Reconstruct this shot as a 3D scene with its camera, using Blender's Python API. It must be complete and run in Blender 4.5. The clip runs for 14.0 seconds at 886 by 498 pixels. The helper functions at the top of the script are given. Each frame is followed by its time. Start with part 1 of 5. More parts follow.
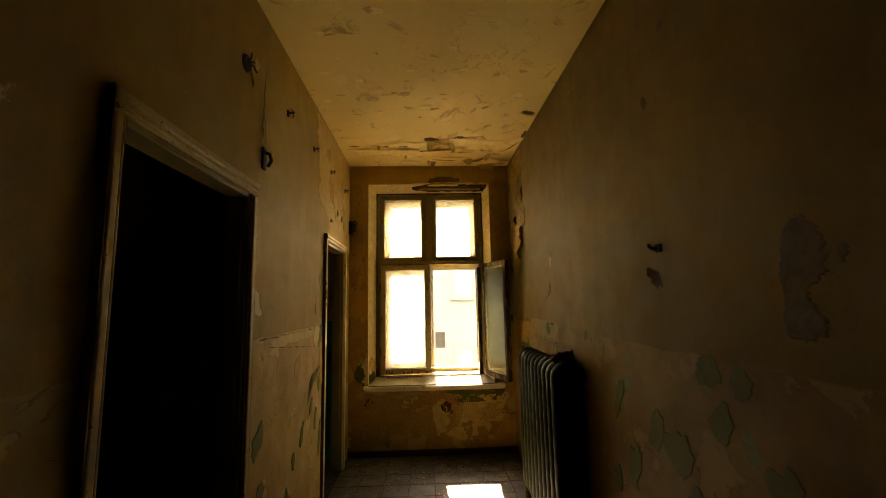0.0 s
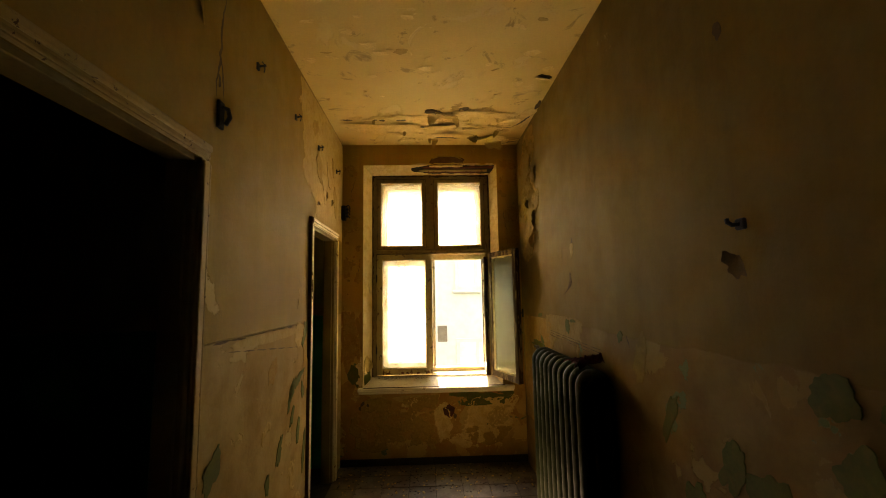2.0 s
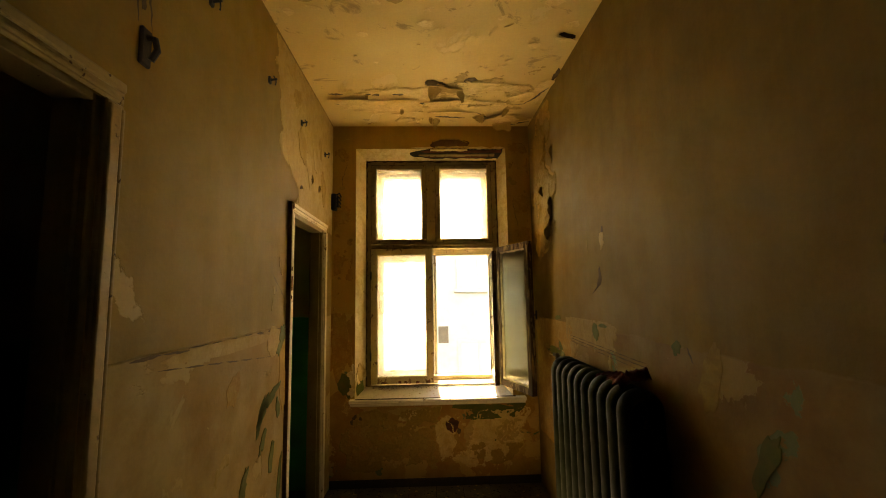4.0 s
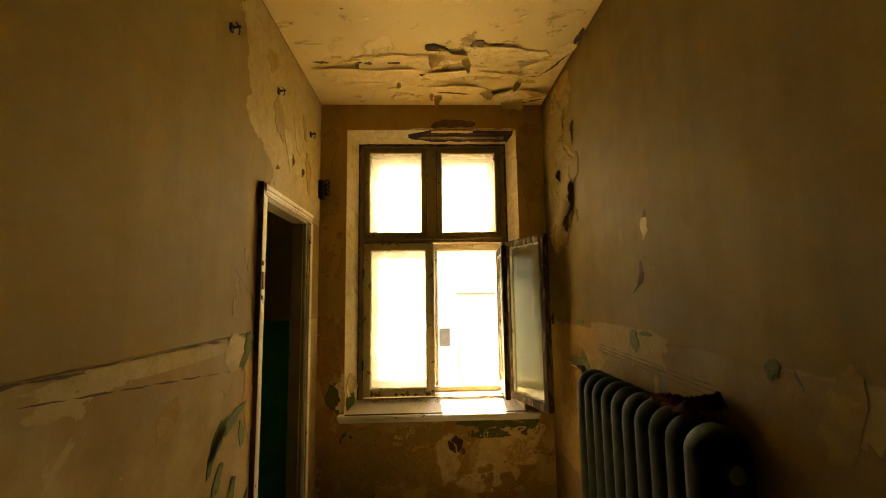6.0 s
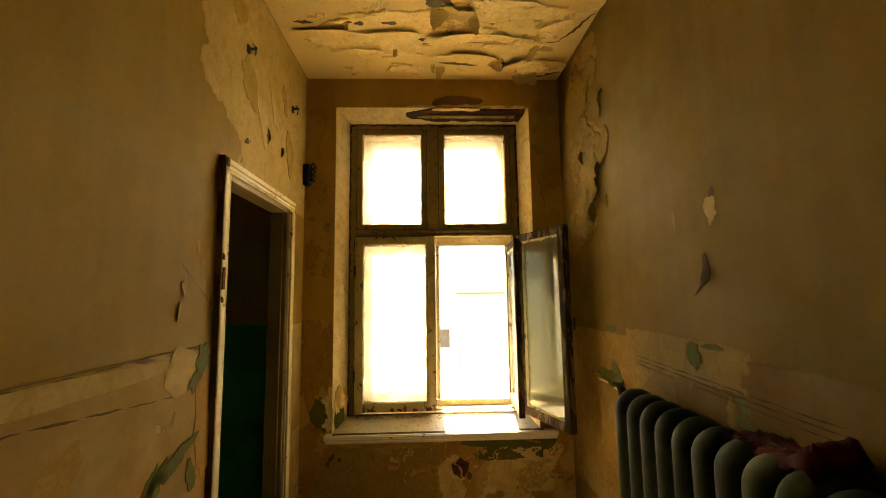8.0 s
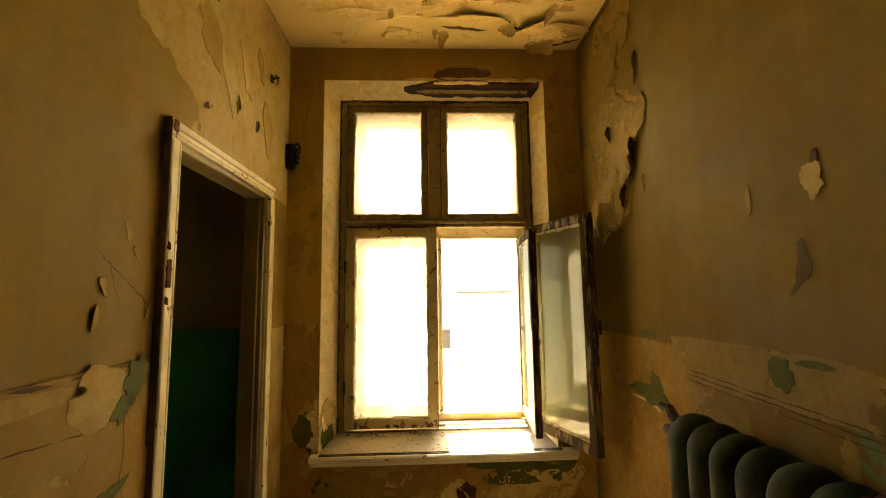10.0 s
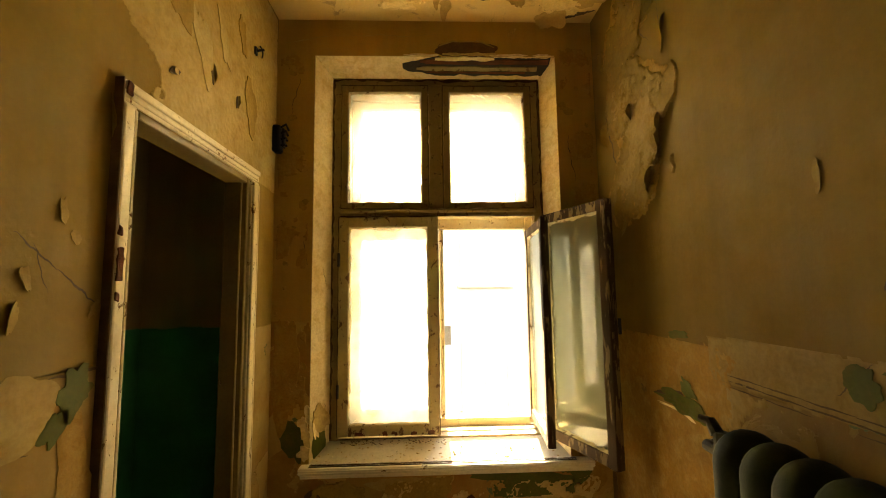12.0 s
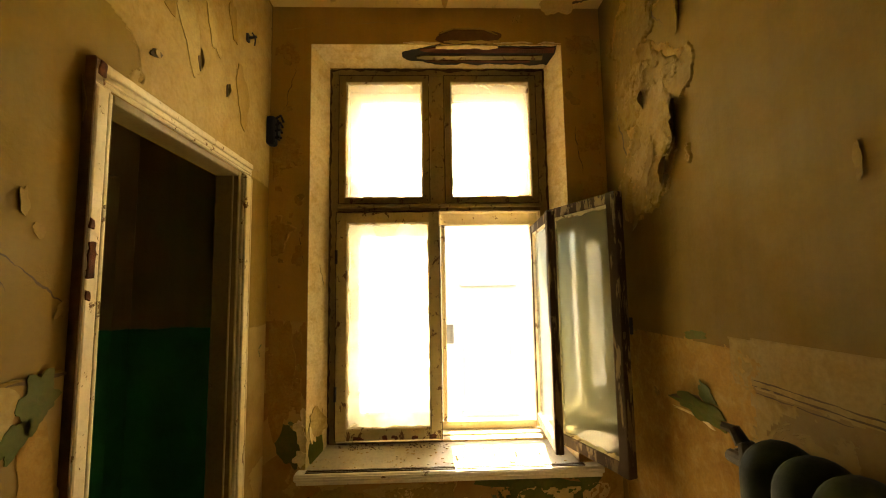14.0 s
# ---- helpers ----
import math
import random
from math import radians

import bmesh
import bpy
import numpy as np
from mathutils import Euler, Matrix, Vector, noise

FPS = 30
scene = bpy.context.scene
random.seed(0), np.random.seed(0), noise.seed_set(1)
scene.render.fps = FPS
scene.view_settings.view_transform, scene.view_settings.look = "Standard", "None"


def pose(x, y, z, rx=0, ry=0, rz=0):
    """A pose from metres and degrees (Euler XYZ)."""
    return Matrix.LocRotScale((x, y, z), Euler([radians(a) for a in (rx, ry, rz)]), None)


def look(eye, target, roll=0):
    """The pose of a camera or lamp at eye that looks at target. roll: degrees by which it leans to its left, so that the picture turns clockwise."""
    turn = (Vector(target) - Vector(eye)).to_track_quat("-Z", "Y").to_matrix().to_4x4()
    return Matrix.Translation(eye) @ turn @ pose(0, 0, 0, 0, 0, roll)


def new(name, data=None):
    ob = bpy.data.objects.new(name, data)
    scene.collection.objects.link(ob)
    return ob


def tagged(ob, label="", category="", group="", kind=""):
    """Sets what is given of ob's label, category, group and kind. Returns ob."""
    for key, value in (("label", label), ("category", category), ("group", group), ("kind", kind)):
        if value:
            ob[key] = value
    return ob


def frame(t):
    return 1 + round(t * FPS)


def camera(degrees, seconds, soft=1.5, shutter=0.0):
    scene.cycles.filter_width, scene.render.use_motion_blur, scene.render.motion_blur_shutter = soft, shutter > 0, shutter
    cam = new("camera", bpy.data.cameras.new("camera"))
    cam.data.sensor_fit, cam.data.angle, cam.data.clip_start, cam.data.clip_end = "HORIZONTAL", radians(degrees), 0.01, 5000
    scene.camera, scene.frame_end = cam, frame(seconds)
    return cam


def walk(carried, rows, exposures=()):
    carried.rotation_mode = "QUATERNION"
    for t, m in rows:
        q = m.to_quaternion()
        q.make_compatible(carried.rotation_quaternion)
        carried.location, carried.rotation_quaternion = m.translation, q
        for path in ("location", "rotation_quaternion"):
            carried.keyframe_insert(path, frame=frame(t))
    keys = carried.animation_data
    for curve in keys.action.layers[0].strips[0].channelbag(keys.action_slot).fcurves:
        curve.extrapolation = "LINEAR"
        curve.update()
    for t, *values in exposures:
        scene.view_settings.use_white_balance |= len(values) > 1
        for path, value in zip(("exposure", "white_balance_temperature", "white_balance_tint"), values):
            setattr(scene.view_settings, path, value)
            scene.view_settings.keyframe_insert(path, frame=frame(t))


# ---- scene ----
cam = camera(94.1, 14.0, soft=1.0)
PATH = [
    (0, (0.056, 0.194, 1.495), (0.144, 2.176, 1.746), -1.1),
    (0.5, (0.06, 0.305, 1.495), (0.146, 2.288, 1.737), -1.1),
    (1, (0.065, 0.403, 1.493), (0.145, 2.387, 1.727), -1.0),
    (1.5, (0.065, 0.513, 1.498), (0.145, 2.499, 1.723), -1.0),
    (2, (0.068, 0.61, 1.5), (0.145, 2.597, 1.716), -1.0),
    (2.5, (0.066, 0.724, 1.5), (0.143, 2.711, 1.711), -1.0),
    (3, (0.064, 0.825, 1.501), (0.142, 2.813, 1.712), -1.0),
    (5.5, (0.076, 1.362, 1.489), (0.143, 3.349, 1.71), -0.8),
    (6, (0.074, 1.456, 1.491), (0.143, 3.443, 1.711), -0.8),
    (6.5, (0.071, 1.563, 1.489), (0.141, 3.549, 1.711), -0.7),
    (7, (0.066, 1.654, 1.491), (0.14, 3.64, 1.713), -0.8),
    (7.5, (0.064, 1.752, 1.494), (0.138, 3.738, 1.715), -0.7),
    (8, (0.058, 1.841, 1.499), (0.135, 3.827, 1.716), -0.8),
    (10.5, (0.05, 2.245, 1.501), (0.129, 4.232, 1.71), -0.8),
    (11, (0.052, 2.298, 1.499), (0.128, 4.286, 1.702), -0.8),
    (11.5, (0.05, 2.344, 1.498), (0.125, 4.333, 1.693), -0.8),
    (12, (0.047, 2.377, 1.497), (0.125, 4.366, 1.69), -0.8),
    (12.5, (0.048, 2.407, 1.497), (0.124, 4.397, 1.688), -0.8),
    (13, (0.051, 2.429, 1.495), (0.124, 4.418, 1.686), -0.8),
    (13.5, (0.053, 2.45, 1.495), (0.123, 4.44, 1.683), -0.9),
    (14, (0.055, 2.466, 1.495), (0.12, 4.457, 1.681), -0.9),
]
walk(cam, [(t, look(eye, target, roll)) for t, eye, target, roll in PATH],
     exposures=[(0.0, 4.80, 9850, 14), (3.0, 4.97, 9800, 14), (8.0, 5.22, 9600, 13), (14.0, 5.36, 9400, 12)])

# ---- sky and sun ----
world = bpy.data.worlds.new("daylight")
scene.world = world
world.use_nodes = True
wn = world.node_tree
sky = wn.nodes.new("ShaderNodeTexSky")
sky.sky_type = "NISHITA"
sky.sun_disc = False
SUN_EL, SUN_AZ = 46.0, 4.0          # degrees above the horizon, degrees west of straight ahead
sky.sun_elevation, sky.sun_rotation = radians(SUN_EL), radians(-SUN_AZ)
wn.links.new(sky.outputs[0], wn.nodes["Background"].inputs[0])
wn.nodes["Background"].inputs[1].default_value = 0.10
sun = new("sun", bpy.data.lights.new("sun", "SUN"))
sun.data.energy, sun.data.angle, sun.data.color = 5.0, radians(0.5), (1.0, 0.93, 0.80)
sun.matrix_world = look((-3 * math.tan(radians(SUN_AZ)), 3 + 4.4, 3 * math.tan(radians(SUN_EL))), (0, 4.4, 0))

# ---- plan ----
XL, XR, YW, ZC = -0.726, 0.951, 4.473, 2.935
YB = -5.0                            # unseen closed end, added to keep the corridor dark behind the start
TL = 0.082                           # thickness of the partition with the doors


# ---- material helpers ----
class Mat:
    def __init__(self, name):
        self.m = bpy.data.materials.new(name)
        self.m.use_nodes = True
        self.t = self.m.node_tree
        self.b = self.t.nodes["Principled BSDF"]
        self.co = self.t.nodes.new("ShaderNodeTexCoord").outputs["Object"]

    def put(self, sock, v):
        if hasattr(v, "is_linked"):
            self.t.links.new(v, sock)
        else:
            sock.default_value = v

    def node(self, kind, **ins):
        n = self.t.nodes.new(kind)
        for k, v in ins.items():
            self.put(n.inputs[k.replace("_", " ")], v)
        return n

    def scaled(self, sx, sy, sz, off=0.0):
        n = self.node("ShaderNodeMapping", Vector=self.co)
        n.inputs["Scale"].default_value = (sx, sy, sz)
        n.inputs["Location"].default_value = (off, off * 0.7, off * 1.3)
        return n.outputs[0]

    def noise(self, scale, detail=6, rough=0.55, vec=None, dist=0.0, off=0.0):
        vec = vec if vec is not None else self.scaled(1, 1, 1, off)
        return self.node("ShaderNodeTexNoise", Vector=vec, Scale=scale, Detail=detail, Roughness=rough, Distortion=dist).outputs[0]

    def ramp(self, fac, a, b, lo=0.0, hi=1.0):
        n = self.node("ShaderNodeMapRange", Value=fac)
        for k, v in (("From Min", a), ("From Max", b), ("To Min", lo), ("To Max", hi)):
            n.inputs[k].default_value = v
        return n.outputs[0]

    def mix(self, fac, a, b, mode="MIX"):
        n = self.t.nodes.new("ShaderNodeMix")
        n.data_type, n.blend_type = "RGBA", mode
        a, b = [(*c, 1.0) if isinstance(c, tuple) and len(c) == 3 else c for c in (a, b)]
        self.put(n.inputs[0], fac), self.put(n.inputs[6], a), self.put(n.inputs[7], b)
        return n.outputs[2]

    def math(self, op, a, b=0.0):
        n = self.t.nodes.new("ShaderNodeMath")
        n.operation = op
        self.put(n.inputs[0], a), self.put(n.inputs[1], b)
        return n.outputs[0]

    def axis(self, i):
        return self.node("ShaderNodeSeparateXYZ", Vector=self.co).outputs[i]

    def bump(self, height, dist=0.003, strength=1.0):
        n = self.node("ShaderNodeBump", Height=height)
        n.inputs["Distance"].default_value, n.inputs["Strength"].default_value = dist, strength
        self.put(self.b.inputs["Normal"], n.outputs[0])

    def done(self, colour, rough=0.8, metal=0.0, spec=0.3):
        colour = (*colour, 1.0) if isinstance(colour, tuple) and len(colour) == 3 else colour
        self.put(self.b.inputs["Base Color"], colour)
        self.put(self.b.inputs["Roughness"], rough)
        self.put(self.b.inputs["Metallic"], metal)
        self.put(self.b.inputs["Specular IOR Level"], spec)
        return self.m


def wall_paint(name, a, b, under, low_a, low_b, split, peel, low_peel, green=0.64, off=0.0):
    """Old distemper above a painted dado: stains, runs, and places where a layer has come away."""
    k = Mat(name)
    big, mid, fine = k.noise(1.1, 5, off=off), k.noise(7, 9, 0.6, off=off + 3), k.noise(70, 4, off=off)
    runs = k.noise(1.0, 6, 0.6, vec=k.scaled(9, 9, 0.55, off))
    top = k.mix(k.ramp(big, 0.35, 0.65), a, b)
    top = k.mix(k.ramp(runs, 0.42, 0.75, 0, 0.55), top, tuple(c * 0.62 for c in a))
    top = k.mix(k.ramp(mid, 0.45, 0.8, 0, 0.35), top, tuple(c * 0.75 for c in b))
    flake = k.noise(2.3, 10, 0.62, dist=0.5, off=off + 7)
    gone = k.ramp(flake, peel, peel + 0.008)
    top = k.mix(gone, top, under)
    # dado
    low = k.mix(k.ramp(k.noise(2.7, 7, 0.6, off=off + 11), 0.42, 0.6), low_a, low_b)
    low = k.mix(k.ramp(mid, 0.4, 0.75, 0, 0.5), low, tuple(c * 0.6 for c in low_b))
    lflake = k.noise(3.4, 9, 0.6, dist=0.6, off=off + 17)
    lgone = k.ramp(lflake, low_peel, low_peel + 0.008)
    low = k.mix(lgone, low, tuple(0.5 * (p + q) for p, q in zip(low_a, under)))
    gm = k.ramp(k.noise(4.2, 8, 0.62, dist=0.4, off=off + 23), green, green + 0.008)
    low = k.mix(gm, low, (0.135, 0.16, 0.06))
    edge = k.math("ADD", k.axis(2), k.ramp(k.noise(5, 6, off=off + 2), 0, 1, -0.03, 0.03))
    is_low = k.ramp(edge, split + 0.004, split - 0.004)
    col = k.mix(is_low, top, low)
    col = k.mix(k.ramp(fine, 0.3, 0.8, 0, 0.22), col, k.mix(1.0, col, (0.6, 0.6, 0.6), "MULTIPLY"))
    h = k.math("ADD", k.math("MULTIPLY", fine, 0.22), k.math("MULTIPLY", mid, 0.9))
    drop = k.math("ADD", k.math("MULTIPLY", gone, k.math("SUBTRACT", 1.0, is_low)), k.math("MULTIPLY", k.math("ADD", lgone, gm), is_low))
    h = k.math("SUBTRACT", h, k.math("MULTIPLY", drop, 0.8))
    h = k.math("ADD", h, k.math("MULTIPLY", is_low, 0.5))
    k.bump(h, 0.004)
    return k.done(col, k.ramp(mid, 0.3, 0.7, 0.62, 0.85))


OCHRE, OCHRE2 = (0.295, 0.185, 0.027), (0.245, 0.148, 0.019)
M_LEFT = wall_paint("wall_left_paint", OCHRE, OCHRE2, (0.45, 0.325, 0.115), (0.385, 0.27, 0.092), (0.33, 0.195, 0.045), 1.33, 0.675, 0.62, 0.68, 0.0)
# right wall: the same ochres toned down for the weaker light there
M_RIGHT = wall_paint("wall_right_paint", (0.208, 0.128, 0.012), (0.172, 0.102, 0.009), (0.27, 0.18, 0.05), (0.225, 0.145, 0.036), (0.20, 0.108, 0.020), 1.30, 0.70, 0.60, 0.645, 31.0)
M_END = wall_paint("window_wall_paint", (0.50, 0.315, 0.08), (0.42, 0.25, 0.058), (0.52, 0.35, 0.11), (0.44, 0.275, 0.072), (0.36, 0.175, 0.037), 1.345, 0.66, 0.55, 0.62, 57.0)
M_ROOM = wall_paint("side_room_paint", (0.48, 0.35, 0.15), (0.42, 0.30, 0.12), (0.50, 0.38, 0.2), (0.030, 0.30, 0.13), (0.036, 0.33, 0.14), 1.325, 0.72, 0.80, 0.9, 83.0)


def ceiling_paint():
    k = Mat("ceiling_whitewash")
    big, mid, fine = k.noise(1.3, 6), k.noise(8, 9, 0.62), k.noise(80, 4)
    col = k.mix(k.ramp(big, 0.35, 0.65), (0.68, 0.50, 0.20), (0.61, 0.435, 0.16))
    spots = k.ramp(k.noise(5.5, 8, 0.65, dist=0.8, off=5), 0.60, 0.66, 0, 0.75)
    col = k.mix(spots, col, (0.30, 0.20, 0.08))
    flake = k.noise(2.6, 10, 0.6, dist=0.7, off=9)
    gone = k.ramp(flake, 0.60, 0.606)
    col = k.mix(gone, col, (0.66, 0.49, 0.21))
    col = k.mix(k.ramp(fine, 0.3, 0.8, 0, 0.2), col, k.mix(1.0, col, (0.6, 0.6, 0.6), "MULTIPLY"))
    k.bump(k.math("SUBTRACT", k.math("ADD", k.math("MULTIPLY", fine, 0.2), k.math("MULTIPLY", mid, 0.8)), gone), 0.005)
    return k.done(col, 0.85)


def plain(name, a, b, scale=8.0, rough=0.7, metal=0.0, bump=0.002, spec=0.3, vec=(1, 1, 1)):
    k = Mat(name)
    n, f = k.noise(scale, 7, 0.6, vec=k.scaled(*vec)), k.noise(scale * 9, 4)
    col = k.mix(k.ramp(n, 0.35, 0.65), a, b)
    col = k.mix(k.ramp(f, 0.35, 0.75, 0, 0.3), col, k.mix(1.0, col, (0.5, 0.5, 0.5), "MULTIPLY"))
    k.bump(k.math("ADD", n, k.math("MULTIPLY", f, 0.3)), bump)
    return k.done(col, k.ramp(n, 0.3, 0.7, rough - 0.08, rough + 0.08), metal, spec)


def chipped(name, paint, paint2, wood, amount=0.58, rough=0.5, along=(1, 1, 0.25)):
    """Brittle paint over old wood, flaking to bare timber."""
    k = Mat(name)
    chips = k.noise(26, 9, 0.68, vec=k.scaled(*along), dist=0.4)
    bare = k.ramp(chips, amount, amount + 0.015)
    grain = k.noise(40, 6, 0.6, vec=k.scaled(*[1 if a == 1 else 0.06 for a in along]))
    col = k.mix(k.ramp(k.noise(4, 6), 0.35, 0.65), paint, paint2)
    col = k.mix(k.ramp(k.noise(60, 5), 0.5, 0.8, 0, 0.4), col, tuple(c * 0.5 for c in paint2))
    timber = k.mix(grain, wood, tuple(c * 0.45 for c in wood))
    col = k.mix(bare, col, timber)
    k.bump(k.math("SUBTRACT", k.math("MULTIPLY", grain, 0.4), bare), 0.0025)
    return k.done(col, k.ramp(bare, 0, 1, rough, 0.85))



def plaster(name, a, b, c, rough=0.85, bump=0.004):
    """Bare plaster or a paint layer: blotches, stains and grain at three scales."""
    k = Mat(name)
    n1, n2, n3 = k.noise(5, 8, 0.62), k.noise(19, 8, 0.65, dist=0.5, off=4), k.noise(85, 5, 0.6)
    col = k.mix(k.ramp(n1, 0.36, 0.64), a, b)
    col = k.mix(k.ramp(n2, 0.46, 0.66, 0, 0.8), col, c)
    col = k.mix(k.ramp(n3, 0.4, 0.75, 0, 0.4), col, k.mix(1.0, col, (0.55, 0.5, 0.42), "MULTIPLY"))
    k.bump(k.math("ADD", k.math("ADD", k.math("MULTIPLY", n1, 0.8), k.math("MULTIPLY", n2, 0.6)), k.math("MULTIPLY", n3, 0.25)), bump)
    return k.done(col, k.ramp(n2, 0.3, 0.7, rough - 0.1, rough + 0.08))


M_CEIL = ceiling_paint()
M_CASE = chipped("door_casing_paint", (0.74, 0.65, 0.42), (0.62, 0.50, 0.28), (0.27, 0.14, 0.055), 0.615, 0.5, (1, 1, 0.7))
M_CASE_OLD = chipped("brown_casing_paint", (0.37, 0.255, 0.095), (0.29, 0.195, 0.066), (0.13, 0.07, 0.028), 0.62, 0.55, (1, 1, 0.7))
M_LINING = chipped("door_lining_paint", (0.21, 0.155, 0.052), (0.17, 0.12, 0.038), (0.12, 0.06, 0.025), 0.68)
M_SASH = chipped("window_frame_paint", (0.34, 0.25, 0.105), (0.25, 0.175, 0.07), (0.19, 0.105, 0.042), 0.60, 0.55, (1, 1, 0.8))
M_SASH_PALE = chipped("pale_window_paint", (0.47, 0.38, 0.19), (0.37, 0.28, 0.12), (0.19, 0.10, 0.04), 0.585, 0.55, (1, 1, 0.6))
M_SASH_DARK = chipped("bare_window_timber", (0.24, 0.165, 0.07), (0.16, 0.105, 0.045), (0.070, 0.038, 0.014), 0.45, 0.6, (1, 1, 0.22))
M_SASH_OUT = chipped("outer_sash_paint", (0.52, 0.44, 0.27), (0.42, 0.335, 0.185), (0.20, 0.115, 0.05), 0.62, 0.5, (1, 1, 0.8))
M_PUTTY = chipped("old_putty", (0.72, 0.64, 0.46), (0.58, 0.49, 0.30), (0.20, 0.11, 0.05), 0.60, 0.7, (1, 1, 1))
M_SILL = chipped("window_board_paint", (0.80, 0.74, 0.58), (0.72, 0.63, 0.45), (0.28, 0.18, 0.09), 0.62, 0.45, (0.3, 1, 1))
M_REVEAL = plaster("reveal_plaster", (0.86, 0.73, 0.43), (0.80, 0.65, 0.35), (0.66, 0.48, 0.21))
M_FLAKE = plaster("paint_flake_cream", (0.37, 0.243, 0.055), (0.315, 0.198, 0.04), (0.275, 0.165, 0.034), 0.75, 0.002)
M_FLAKE_LIGHT = plaster("paint_flake_pale", (0.46, 0.33, 0.115), (0.40, 0.275, 0.082), (0.35, 0.225, 0.058), 0.78, 0.002)
M_FLAKE_PALER = plaster("paint_flake_cream_white", (0.52, 0.40, 0.17), (0.46, 0.34, 0.13), (0.42, 0.29, 0.10), 0.78, 0.002)
# dark brown of flakes, and of the shade painted into cracks and holes
M_FLAKE_AND_SHADE = plain("dark_flake_and_crack_shade", (0.13, 0.085, 0.035), (0.08, 0.05, 0.02), 14, 0.8)
M_ORANGE = plaster("bare_orange_plaster", (0.39, 0.23, 0.052), (0.33, 0.178, 0.034), (0.42, 0.28, 0.085))
M_GREEN = plaster("old_green_paint", (0.100, 0.122, 0.014), (0.070, 0.088, 0.010), (0.130, 0.115, 0.022), 0.75, 0.002)
M_CLAY = plaster("bare_clay_plaster", (0.17, 0.085, 0.036), (0.12, 0.058, 0.025), (0.20, 0.115, 0.05))
# right-wall copies of the coats, darkened with the weaker light on that side
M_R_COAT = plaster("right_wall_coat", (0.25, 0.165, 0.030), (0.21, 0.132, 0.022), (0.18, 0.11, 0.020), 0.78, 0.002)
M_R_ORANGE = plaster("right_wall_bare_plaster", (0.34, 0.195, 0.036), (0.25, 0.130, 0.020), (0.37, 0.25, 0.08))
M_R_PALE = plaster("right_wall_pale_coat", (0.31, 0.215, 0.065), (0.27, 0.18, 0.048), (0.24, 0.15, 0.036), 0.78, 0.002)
M_BRICK = plain("bare_lintel_wood", (0.17, 0.048, 0.020), (0.055, 0.022, 0.010), 16, 0.85, bump=0.008, vec=(0.3, 1, 1))
M_CEIL_FLAKE = plaster("ceiling_flake", (0.78, 0.59, 0.26), (0.70, 0.51, 0.205), (0.58, 0.40, 0.145), 0.8, 0.002)
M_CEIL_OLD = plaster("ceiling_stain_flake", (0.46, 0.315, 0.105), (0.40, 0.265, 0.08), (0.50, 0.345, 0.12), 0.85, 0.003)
M_PALE = plaster("pale_old_plaster", (0.66, 0.49, 0.21), (0.56, 0.40, 0.15), (0.46, 0.30, 0.09))
M_RUST = plain("rusty_iron", (0.16, 0.045, 0.015), (0.07, 0.03, 0.015), 40, 0.85, bump=0.003)
M_EDGE_SHADE = plain("casing_edge_shade", (0.17, 0.095, 0.036), (0.11, 0.058, 0.022), 30, 0.8)
M_BLACK = plain("black_iron", (0.010, 0.011, 0.016), (0.018, 0.018, 0.022), 30, 0.6)
M_SOOT_AND_SHADE = plain("black_damp_skirting_and_gap_shade", (0.022, 0.02, 0.016), (0.045, 0.035, 0.022), 12, 0.8)
M_IRON = plain("radiator_green_enamel", (0.024, 0.034, 0.007), (0.014, 0.021, 0.004), 12, 0.62, bump=0.0015, spec=0.16)
M_PIPE = plain("pipe_paint", (0.10, 0.09, 0.05), (0.06, 0.05, 0.03), 20, 0.5)
M_RED = plain("red_cloth", (0.075, 0.004, 0.004), (0.035, 0.002, 0.003), 40, 0.9, bump=0.002)
M_GROUT = plain("floor_screed", (0.045, 0.036, 0.022), (0.03, 0.024, 0.015), 20, 0.8)
M_LINE = plain("dado_line_brown", (0.075, 0.045, 0.014), (0.14, 0.085, 0.027), 25, 0.8)
M_FACADE = plain("facade_render", (0.31, 0.285, 0.235), (0.27, 0.245, 0.20), 0.6, 0.9, bump=0.01)
M_WINBROWN = plain("brown_window_timber", (0.105, 0.070, 0.038), (0.08, 0.052, 0.028), 6, 0.6)
M_CURTAIN = plain("net_curtain", (0.36, 0.34, 0.30), (0.28, 0.265, 0.23), 3, 0.9)
M_YARD = plain("yard_paving", (0.44, 0.41, 0.35), (0.36, 0.33, 0.28), 1.5, 0.9, bump=0.01)
M_ROOF = plain("roof_sheet", (0.16, 0.07, 0.045), (0.12, 0.055, 0.035), 1.0, 0.7)


